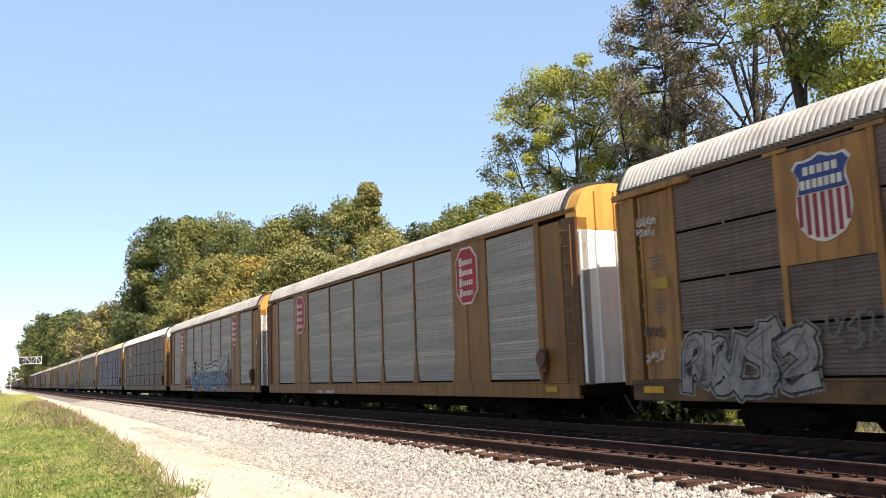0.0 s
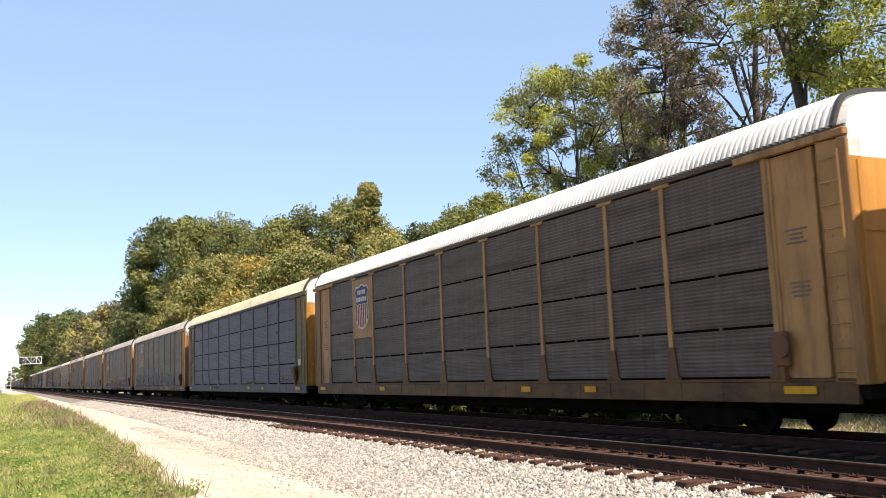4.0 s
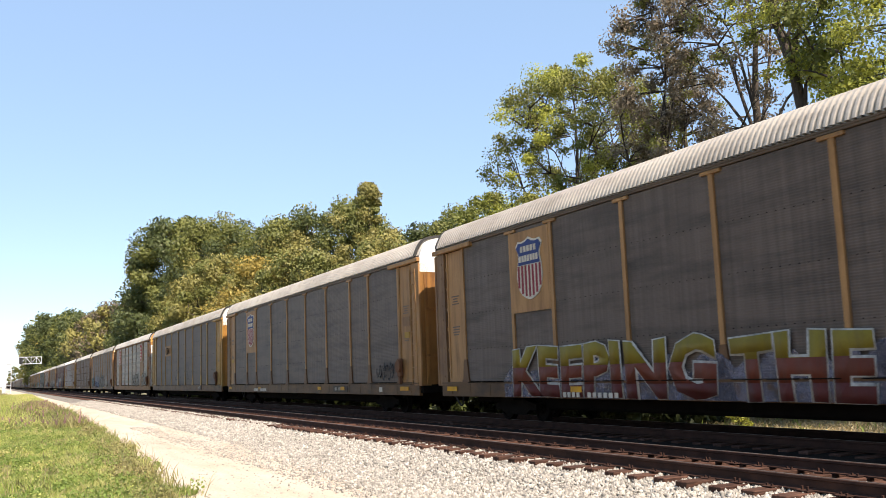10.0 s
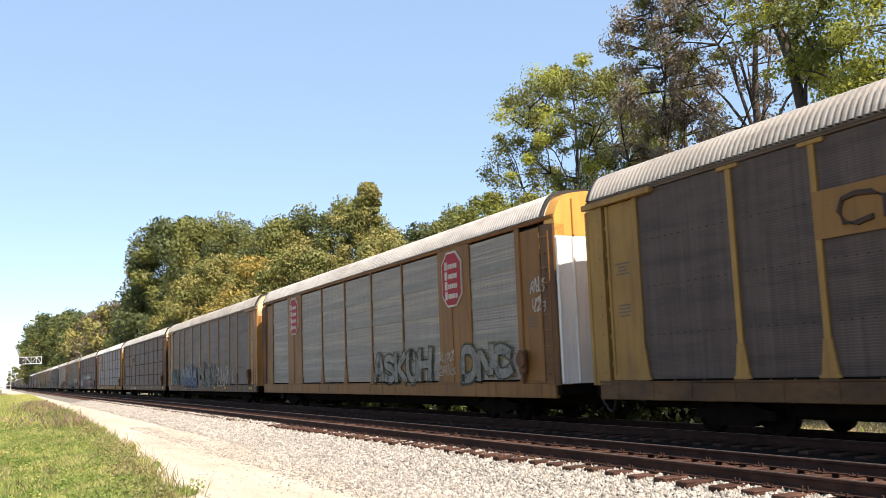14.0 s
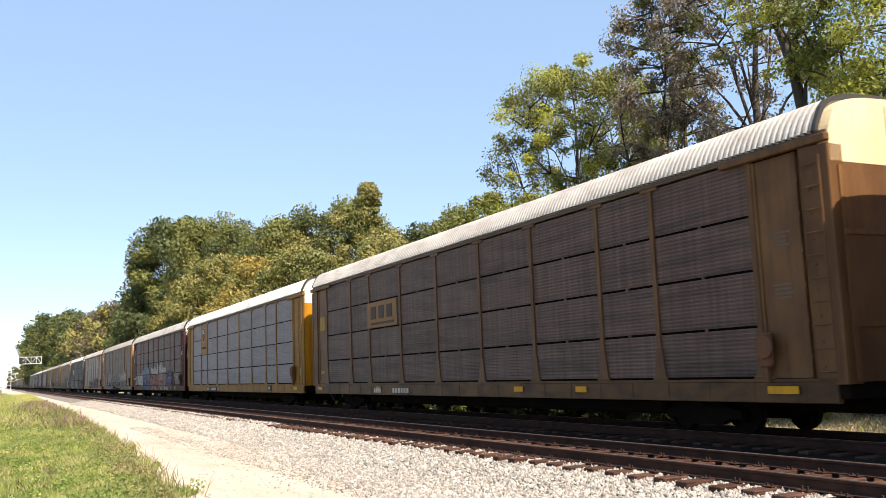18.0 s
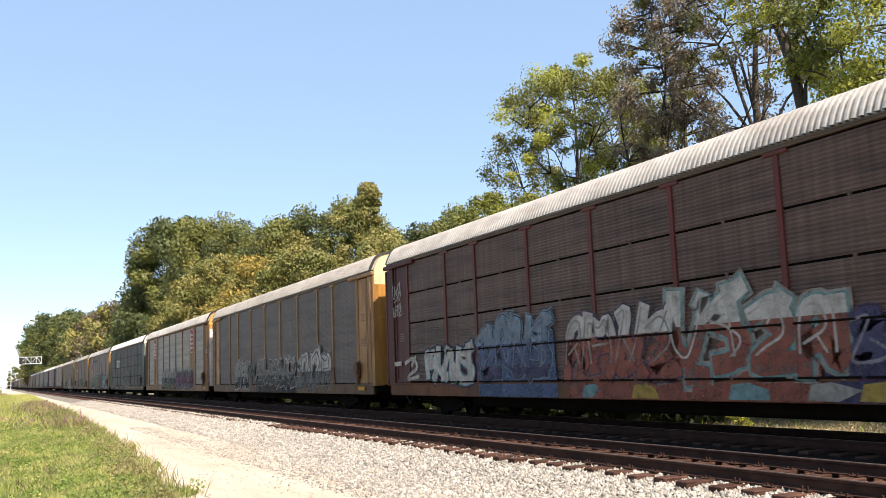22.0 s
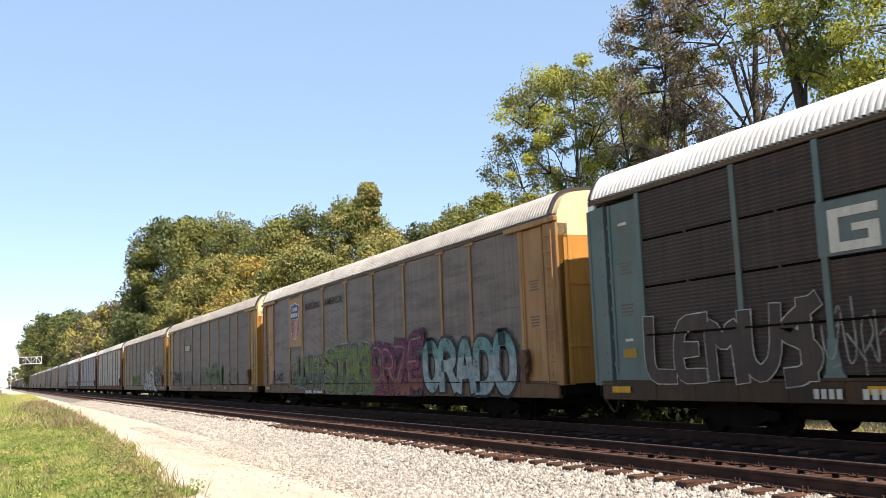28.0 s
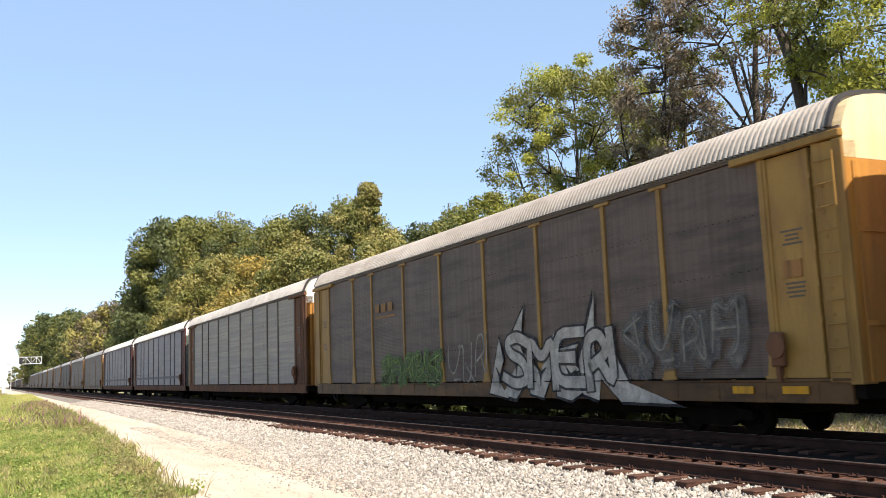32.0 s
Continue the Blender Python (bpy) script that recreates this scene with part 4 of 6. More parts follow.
def lock_mesh():
    bm = box(bmesh.new(), -0.14, 0.14, -0.12, 0.0, 1.25, 1.85, 0.03)
    bmesh.ops.create_cone(bm, cap_ends=True, segments=14, radius1=0.2, radius2=0.2, depth=0.04, matrix=pose(0.05, -0.16, 1.6, 90, 0, 0))
    box(bm, -0.04, 0.04, -0.1, 0, 1.0, 1.3)
    return bm


def ladder_mesh():
    bm = bmesh.new()
    for x in (-0.2, 0.2):
        tube(bm, [(x, -0.1, 1.0), (x, -0.1, 4.7)], 0.016, 5)
    for k in range(10):
        tube(bm, [(-0.2, -0.1, 1.15 + 0.38 * k), (0.2, -0.1, 1.15 + 0.38 * k)], 0.013, 5)
    return bm


def underframe_mesh():
    bm = box(bmesh.new(), -HALF + 0.1, HALF - 0.1, -1.4, 1.4, 0.78, 0.97)
    box(bm, -HALF + 0.3, HALF - 0.3, -0.3, 0.3, 0.42, 0.8)
    box(bm, -8.4, 8.4, -0.95, 0.95, 0.33, 0.7, 0.06)
    for k in range(-4, 5):
        box(bm, k * 2.0 - 0.07, k * 2.0 + 0.07, -1.35, 1.35, 0.6, 0.8)
    for s in (-1, 1):
        box(bm, s * 9.7 - 0.25, s * 9.7 + 0.25, -1.3, 1.3, 0.56, 0.8)
        box(bm, s * 13.2 - 0.3, s * 13.2 + 0.3, -1.42, 1.42, 0.72, 0.98)
    box(bm, -2.6, -1.2, -1.0, -0.5, 0.42, 0.78, 0.05)
    box(bm, 1.4, 2.8, 0.4, 0.9, 0.4, 0.78, 0.05)
    return bm


def truck_mesh():
    bm = bmesh.new()
    for y in (-1.02, 1.02):
        solid(bm, [(-1.05, 0.30), (-0.72, 0.30), (-0.5, 0.18), (0.5, 0.18), (0.72, 0.30), (1.05, 0.30), (1.05, 0.46), (0.75, 0.50), (0.45, 0.60), (-0.45, 0.60), (-0.75, 0.50), (-1.05, 0.46)], y - 0.08, y + 0.08)
        for k in (-0.14, 0, 0.14):
            bmesh.ops.create_cone(bm, cap_ends=True, segments=8, radius1=0.06, radius2=0.06, depth=0.26, matrix=pose(k, y, 0.38))
    box(bm, -0.2, 0.2, -1.1, 1.1, 0.36, 0.54, 0.03)
    return bm


def wheelset_mesh():
    bm = bmesh.new()
    bmesh.ops.create_cone(bm, cap_ends=True, segments=12, radius1=0.08, radius2=0.08, depth=2.2, matrix=pose(0, 0, 0, 90, 0, 0))
    for s in (-1, 1):
        prof = [(0.08, 0.10), (0.14, 0.10), (0.16, 0.03), (0.29, 0.03), (0.31, 0.07), (0.355, 0.07), (0.36, -0.04), (0.385, -0.05), (0.385, -0.075), (0.30, -0.075), (0.28, -0.03), (0.16, -0.03), (0.08, -0.08)]
        n = 14
        rings = [[bm.verts.new((r * math.cos(a), s * (GAUGE / 2 + o), r * math.sin(a))) for r, o in prof] for a in (k * math.tau / n for k in range(n))]
        for k in range(n):
            a, b = rings[k], rings[(k + 1) % n]
            for i in range(len(prof) - 1):
                bm.faces.new((a[i], a[i + 1], b[i + 1], b[i]))
    return bm


def coupler_mesh():
    bm = box(bmesh.new(), -0.5, 0.35, -0.09, 0.09, 0.72, 0.93, 0.03)
    box(bm, 0.3, 0.62, -0.17, 0.15, 0.68, 0.98, 0.05)
    return bm


def hose_mesh():
    bm = bmesh.new()
    pts = [(0.62 * t, -0.35 + 0.1 * math.sin(3 * t), 0.70 - 0.42 * math.sin(math.pi * t)) for t in (k / 10 for k in range(11))]
    return tube(bm, pts, 0.03, 6)


WHEELSETS = []


def stencil_mesh():
    """Small faded stencilled lines, as plain bars."""
    bm = bmesh.new()
    g = random.Random(3)
    for z0 in (1.35, 2.25):
        for k in range(4):
            w = g.uniform(0.14, 0.26)
            box(bm, -w, w, -0.004, 0.003, z0 + 0.075 * k, z0 + 0.075 * k + 0.035)
    return bm


def notice(car, x, z, w, h, mat="notice_yellow", label="yellow notice plate"):
    part("notice", box(bmesh.new(), x - w / 2, x + w / 2, -1.452, -1.43, z - h / 2, z + h / 2), M[mat], car, label)


def wheels(car, near=True):
    for s in (-1, 1):
        tk = piece("truck", "truck", truck_mesh, M["under"], car, at(s * 9.7, 0, 0), "grimy cast steel truck, its colour darkened for shade")
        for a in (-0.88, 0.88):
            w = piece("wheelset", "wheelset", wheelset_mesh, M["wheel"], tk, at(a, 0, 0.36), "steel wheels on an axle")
            w.matrix_parent_inverse = at(a, 0, 0.36)
            w.matrix_basis = Matrix.Identity(4)
            WHEELSETS.append(w)


CARS = []
VIEW_SHIFT = (0.77, 0.5, 0.35, 0.11, 0.15, 0.04, -0.06, 0.0, -0.03, -0.10, 0.11, 0.10, 0.17, 0.31, 0.42, 0.50, 0.41, 0.39, 0.52, 0.73, 0.8)


def car_x(k, t):
    """Where the middle of car k is at t seconds; each car is shifted to fit the camera's view."""
    return CAR_0 - PITCH_CAR * k + VIEW_SHIFT[min(k, 20)] + SPEED * t


def base_car(label, body, roof, low, top, fine=True, fold=False, brow=True, sill=None, chord=None, column=None):
    """The parts that every car carrier has: frame, trucks, roof, ends, corner panels."""
    car = thing("car_carrier", at(car_x(len(CARS), 0), Y_FAR, 0), label, "railway car", "cars of the train")
    CARS.append(car)
    B = M[body]
    piece("underframe", "underframe", underframe_mesh, M["under"], car, None, "grimy black underframe, its colour darkened for shade")
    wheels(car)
    for s in (-1, 1):
        piece("coupler", "coupler", coupler_mesh, M["rust_steel"], car, pose(s * HALF, 0, 0, 0, 0, 0 if s > 0 else 180), "rusty coupler")
    piece("air_hose", "hose", hose_mesh, M["rubber"], car, at(HALF - 0.05, 0, 0), "hanging rubber air hose")
    for s in (-1, 1):
        piece("side_sill", "sill", sill_mesh, M[sill or "tan_sill"], car, pose(0, s * 1.42, 0, 0, 0, 0 if s < 0 else 180))
        piece("top_chord", "chord", chord_mesh, M[chord or "grimy_chord"], car, pose(0, s * 1.44, 0, 0, 0, 0 if s < 0 else 180))
    hood = 0.46 if fold else 0.22
    piece("roof", "roof_%s_%s" % (fine, fold), lambda: corrugated_roof(fine, hood), M[roof], car, None, "corrugated steel roof")
    piece("far_side_wall", "far_wall", lambda: box(bmesh.new(), -12.1, 12.1, 1.38, 1.44, 1.0, 4.95), M["grey_sheet"], car)
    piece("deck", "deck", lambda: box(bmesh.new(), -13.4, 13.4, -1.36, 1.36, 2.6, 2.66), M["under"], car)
    for s in (-1, 1):
        r = 0 if s > 0 else 180
        door = piece("end_door", "door", end_door_mesh, M[low], car, pose(s * (HALF - 0.02), 0, 0, 0, 0, r))
        if fine and s > 0:
            door_ribs(door, fold, M[low])
        piece("end_cap", "cap_%s" % fold, lambda: end_cap_mesh(fold), M[top], car, pose(s * (HALF - 0.02), 0, 0, 0, 0, r))
        for side in (-1, 1):
            if side > 0:
                piece("end_panel", "end_panel_far", lambda: box(bmesh.new(), -0.8, 0.8, -0.03, 0.03, 1.0, 4.95), B, car, at(s * 12.75, 1.44, 0))
                continue
            mir = Matrix.Diagonal((s, 1, 1, 1))
            if s > 0:
                piece("end_panel", "end_panel_f", end_panel_mesh, B, car, at(12.33, -1.43, 1.06))
                piece("corner_column", "column_f", column_mesh, M["rusty_brown"] if fold else B, car, at(13.24, -1.45, 0))
            else:
                def flip(build):
                    def go():
                        bm = build()
                        bm.transform(mir)
                        bmesh.ops.reverse_faces(bm, faces=bm.faces)
                        return bm
                    return go
                piece("end_panel", "end_panel_r", flip(end_panel_mesh), B, car, at(-12.33, -1.43, 1.06))
                piece("corner_column", "column_r", flip(column_mesh), M[column or "worn_column"], car, at(-13.24, -1.45, 0))
            if brow:
                piece("brow", "brow", brow_mesh, B, car, at(s * 12.35, -1.46, 0), "overhanging ledge over the end panel")
    for s in (-1, 1):
        piece("roof_edge", "visor", visor_mesh, M["rubber"], car, at(s * (HALF - hood), 0, 0), "dark bent strip at the end of the roof")
    # A dark sheet behind the panels takes the place of the shade inside.
    piece("end_bay", "end_bay", lambda: box(bmesh.new(), -13.5, 13.5, -1.37, -1.33, 1.0, 4.95), M["under"], car, None, "dark sheet standing for the shade inside the car")
    piece("door_lock", "lock", lock_mesh, M["rust_steel"], car, at(11.9, -1.46, 0), "rusty door lock with hand wheel")
    if fine:
        for s in (-1, 1):
            tagged(piece("stencil", "stencil", stencil_mesh, M["grimy_chord"], car, at(s * 12.33, -1.434, 1.06), "faded stencilled lines"), kind="stuff")
        piece("ladder", "ladder", ladder_mesh, B, car, at(13.2, -1.46, 0), "")
    return car


def marks(car, spots, key="sill_mark"):
    for x, w in spots:
        piece("yellow_stripe", "stripe_%.2f" % w, lambda: box(bmesh.new(), -w * 0.62, w * 0.62, -0.006, 0.006, -0.065, 0.065), M[key], car, at(x, -1.512, 0.86))


def bars(car, x0, x1, z0, z1, n, mat, y=-1.52, gaps=0.35):
    """A row of plain bars in place of lettering."""
    w = (x1 - x0) / n
    b, h = round(w * (1 - gaps), 3), round(z1 - z0, 3)
    for k in range(n):
        piece("lettering", "bar_%s_%s" % (b, h), lambda: box(bmesh.new(), 0, b, 0, 0.01, 0, h), M[mat], car, at(x0 + k * w, y, z0))


def four_row(car, sheet_mat, post, flare=True, skip=(), cap=True):
    """Sheets in four rows with open joints between them, and posts."""
    for i, (a, b) in enumerate(zip(POSTS, POSTS[1:])):
        for z0, z1 in zip(ROWS, ROWS[1:]):
            w, h = round(b - a - 0.14, 2), round(z1 - z0 - 0.05, 2)
            piece("side_sheet", "sheet_%s_%s" % (w, h), lambda: ribbed(w, h, 0.075, 0.013), M[sheet_mat], car, at((a + b) / 2, -1.43, z0 + 0.025))
        for z0 in ROWS[1:4]:
            piece("joint_clip", "joint_clip", lambda: box(bmesh.new(), -0.035, 0.035, -0.02, 0.02, -0.045, 0.045, 0.006), M[sheet_mat], car, at((a + b) / 2, -1.425, z0))
    posts_of(car, post, flare, cap)


def full_sheet(car, sheet_mat, post, flare=True, cap=True):
    """One tall ribbed sheet in each bay, and posts."""
    for a, b in zip(POSTS, POSTS[1:]):
        w = round(b - a - 0.14, 2)
        piece("side_sheet", "tall_%s" % w, lambda: ribbed(w, 3.91, 0.048, 0.003), M[sheet_mat], car, at((a + b) / 2, -1.43, 1.07))
        for z in (1.97, 2.97, 3.95):
            tagged(piece("vents", "vents_%s" % w, lambda: slot_row(w - 0.2, max(3, int(w / 0.22))), M["under"], car, at((a + b) / 2, -1.4345, z), "row of small dark vent holes"), kind="stuff")
        seam(car, a, b, 1.045)
    posts_of(car, post, flare, cap)


def octagon(car, x, z, r, squeeze=1.0):
    """Red eight-sided emblem with a white rim; its lettering is plain bars."""
    def ring(k):
        return [(x + k * r * 0.78 * sx, z + k * r * sz) for sx, sz in ((-0.45, -1), (0.45, -1), (1, -0.6), (1, 0.6), (0.45, 1), (-0.45, 1), (-1, 0.6), (-1, -0.6))]
    e = part("emblem", solid(bmesh.new(), ring(1.0), -1.515, -1.47), M["mark_white"], car, "red and white eight-sided railway emblem")
    part("field", solid(bmesh.new(), ring(0.93), -1.522, -1.51), M["mark_red"], e)
    for k in range(4):
        zz = z + r * (0.48 - 0.36 * k)
        piece("lettering", "initial_%s" % r, lambda: box(bmesh.new(), -r * 0.1, r * 0.1, 0, 0.01, -r * 0.13, r * 0.17), M["mark_white"], e, at(x - r * 0.4, -1.53, zz))
        for q in range(5):
            piece("lettering", "small_%s" % r, lambda: box(bmesh.new(), 0, r * 0.11, 0, 0.01, -r * 0.1, r * 0.07), M["mark_white"], e, at(x - r * 0.24 + q * r * 0.15, -1.53, zz))


def shield(car, x, z0, z1, plate="buff_paint", low=None):
    """Blue, white and red shield emblem on a plain plate; its lettering is plain bars."""
    h = z1 - z0
    part("emblem_plate", box(bmesh.new(), x - 0.9, x + 0.9, -1.475, -1.45, low or z0 - 0.3, min(z1 + 0.25, 4.88)), M[plate], car)

    half = [(0, 0), (0.3, 0.025), (0.62, 0.085), (0.86, 0.2), (0.95, 0.36), (0.9, 0.54), (0.8, 0.68), (0.83, 0.77), (1.0, 0.87), (0.82, 0.95), (0.55, 0.94), (0.28, 0.955), (0, 1.0)]

    def out(k, lo=0.0):
        w = 0.4 * h * k
        right = [(a, max(b, lo)) for a, b in half if b >= lo - 0.14]
        pts = right + [(-a, b) for a, b in right[::-1] if a > 0]
        return [(x + w * a, z0 + h * (0.5 + (b - 0.5) * (k if b > lo else 1))) for a, b in pts]
    e = part("emblem", solid(bmesh.new(), out(1.0), -1.495, -1.47), M["mark_white"], car, "blue, white and red striped shield emblem")
    part("field", solid(bmesh.new(), out(0.93, 0.56), -1.503, -1.49), M["mark_blue"], e)
    for k in range(-3, 4):
        lo = (0.045, 0.06, 0.1, 0.2)[abs(k)]
        part("stripe", box(bmesh.new(), x + h * (k * 0.106 - 0.027), x + h * (k * 0.106 + 0.027), -1.502, -1.49, z0 + h * lo, z0 + h * 0.55), M["mark_maroon"], e)
    for n, x0, step, b, z, t in ((5, -0.235, 0.098, 0.07, 0.765, 0.095), (7, -0.285, 0.083, 0.06, 0.61, 0.1)):
        for k in range(n):
            piece("lettering", "shield_bar_%.2f_%d" % (h, n), lambda: box(bmesh.new(), 0, h * b, 0, 0.012, 0, h * t), M["mark_white"], e, at(x + h * (x0 + k * step), -1.512, z0 + h * z))


def wide_bay_car(car, art=None):
    """Silver sheets between broad brown plates, with two emblems."""
    for i, (a, b) in enumerate(zip(POSTS, POSTS[1:])):
        if i in (1, 7):
            piece("plate_panel", "plate_panel", lambda: box(bmesh.new(), -0.95, 0.95, -0.02, 0.02, 0, 3.94, 0.008), M["orange_brown_paint"], car, at((a + b) / 2, -1.455, 1.05))
            piece("plate_rib", "plate_rib", lambda: box(bmesh.new(), -0.03, 0.03, -0.03, 0.02, 0, 3.94, 0.008), M["orange_brown_paint"], car, at((a + b) / 2 - 0.1, -1.465, 1.05))
            octagon(car, (a + b) / 2, 4.07, 0.82)
            continue
        w = round(b - a - 0.1, 2)
        piece("side_sheet", "tallfine_%s" % w, lambda: ribbed(w, 3.84, 0.08, 0.007), M["silver_sheet"], car, at((a + b) / 2, -1.42, 1.1))
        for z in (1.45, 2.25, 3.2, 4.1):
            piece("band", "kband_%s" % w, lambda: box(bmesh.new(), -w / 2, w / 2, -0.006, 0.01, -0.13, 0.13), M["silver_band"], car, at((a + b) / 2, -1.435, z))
        seam(car, a, b, 1.06)
        for z in (1.85, 2.75, 3.65, 4.55):
            tagged(piece("vents", "vents_%s" % w, lambda: slot_row(w - 0.2, max(3, int(w / 0.22))), M["under"], car, at((a + b) / 2, -1.4295, z), "row of small dark vent holes"), kind="stuff")
    for x in POSTS[2:8]:
        p = piece("side_post", "thin_post", lambda: wide_post(0.09), M["orange_brown_paint"], car, at(x, -1.45, 1.05))
        piece("post_foot", "post_foot", foot_mesh, M["orange_brown_paint"], p)
    for x in (POSTS[0], POSTS[1], POSTS[8], POSTS[9]):
        piece("side_post", "broad_post", lambda: wide_post(0.22), M["orange_brown_paint"], car, at(x, -1.45, 1.05))


# ---- painted lettering and tags on the cars' sides ----
def letters(text, mat, parent, x0, x1, z0, z1, y, offset=0.0, label="", shear=0.0, word=1.0, clip=None, warp=0.0):
    cu = bpy.data.curves.new("lettering", "FONT")
    cu.body, cu.offset, cu.resolution_u, cu.shear, cu.space_word = text, offset, 2, shear, word
    cu.space_character = 1.0 + 1.6 * offset
    ob = bpy.data.objects.new("lettering", cu)
    me = bpy.data.meshes.new_from_object(ob)
    bpy.data.objects.remove(ob)
    co = np.array([v.co for v in me.vertices])
    lo, hi = co.min(0), co.max(0)
    for v in me.vertices:
        fx, fz = (v.co.x - lo[0]) / (hi[0] - lo[0]), (v.co.y - lo[1]) / (hi[1] - lo[1])
        px, pz = x0 + fx * (x1 - x0), z0 + fz * (z1 - z0)
        v.co = (px + warp * math.sin(3.1 * pz + 1.7 * px), y, pz + warp * math.sin(2.3 * px + 0.8) * (0.4 + fz))
    bm = bmesh.new()
    bm.from_mesh(me)
    bpy.data.meshes.remove(me)
    if clip:
        for zc, up in ((clip[0], -1), (clip[1], 1)):
            bmesh.ops.bisect_plane(bm, geom=list(bm.verts) + list(bm.edges) + list(bm.faces), plane_co=(0, 0, zc), plane_no=(0, 0, up), clear_outer=True)
    ext = bmesh.ops.extrude_face_region(bm, geom=list(bm.faces))
    for e in ext["geom"]:
        if isinstance(e, bmesh.types.BMVert):
            e.co.y += 0.006
    return part("graffiti" if not label else "lettering", bm, M[mat], parent, label)


def splash(car, x0, x1, z0, z1, mat, seed, teeth=4):
    """A flame-shaped patch of sprayed colour with pointed tops."""
    g = random.Random(seed)
    pts = [(x1, z0), (x0, z0)]
    for k in range(teeth):
        a, b = x0 + (x1 - x0) * k / teeth, x0 + (x1 - x0) * (k + 1) / teeth
        top = z0 + (z1 - z0) * g.uniform(0.7, 1.0)
        pts += [(a, z0 + (z1 - z0) * g.uniform(0.4, 0.6)), (a + (b - a) * g.uniform(0.15, 0.35), top - 0.1), (a + (b - a) * g.uniform(0.4, 0.6), top), (a + (b - a) * g.uniform(0.7, 0.85), top - g.uniform(0.05, 0.25))]
    return part("graffiti_background", solid(bmesh.new(), pts, -1.4885, -1.486), M[mat], car)


# Letter skeletons on a grid six wide and eight high; a bar parts the strokes. The digits stand for letters that cannot be read.
GLYPHS = {"A": "00 28 48 60|13 53", "B": "00 08 48 67 55 14|14 55 63 50 00", "C": "66 47 17 05 03 11 41 62", "D": "00 08 48 66 62 40 00", "E": "68 08 00 60|04 44",
          "G": "66 47 17 05 03 11 41 62 64 34", "H": "00 08|60 68|04 64", "I": "30 38", "K": "00 08|68 14 60", "L": "08 00 60", "M": "00 08 34 68 60", "N": "00 08 60 68",
          "O": "38 18 06 02 20 40 62 66 48 28", "P": "00 08 48 66 54 14", "R": "00 08 48 66 54 14|34 60", "S": "67 38 07 15 54 61 30 01", "T": "08 68|38 30", "U": "08 02 30 62 68",
          "V": "08 30 68", "W": "08 10 34 50 68", "Z": "08 68 00 60", "1": "07 28 14 00 41 68|24 60", "2": "06 48 64 22 00 61|35 58", "3": "08 03 31 54 68 57|30 60",
          "4": "00 17 48 55 13|34 50 68", "5": "68 16 05 34 62 30 00|48 40", "6": "01 08 36 58 62 40|14 54"}


def skeleton(ch, turns=2):
    """The strokes of a letter in a unit box, their corners rounded off."""
    out = []
    for stroke in GLYPHS[ch].split("|"):
        pts = [Vector((int(q[0]) / 6, int(q[1]) / 8)) for q in stroke.split()]
        for _ in range(turns):
            soft = [pts[0]]
            for a, b in zip(pts, pts[1:]):
                soft += [a.lerp(b, 0.22), a.lerp(b, 0.78)]
            pts = soft + [pts[-1]]
        out.append(pts)
    return out


def ribbon(bm, pts, r, y, taper=0.0):
    """A flat painted stroke of half width r along the points (x, z)."""
    n = len(pts)
    side = []
    for i, p in enumerate(pts):
        d = (pts[min(i + 1, n - 1)] - pts[max(i - 1, 0)]).normalized()
        q = p - d * r * 0.7 if i == 0 else p + d * r * 0.7 if i == n - 1 else p
        k = r * (1 + taper * (0.5 - i / (n - 1)))
        side.append((bm.verts.new((q.x - d.y * k, y, q.y + d.x * k)), bm.verts.new((q.x + d.y * k, y, q.y - d.x * k))))
    for a, b in zip(side, side[1:]):
        bm.faces.new((a[0], a[1], b[1], b[0]))


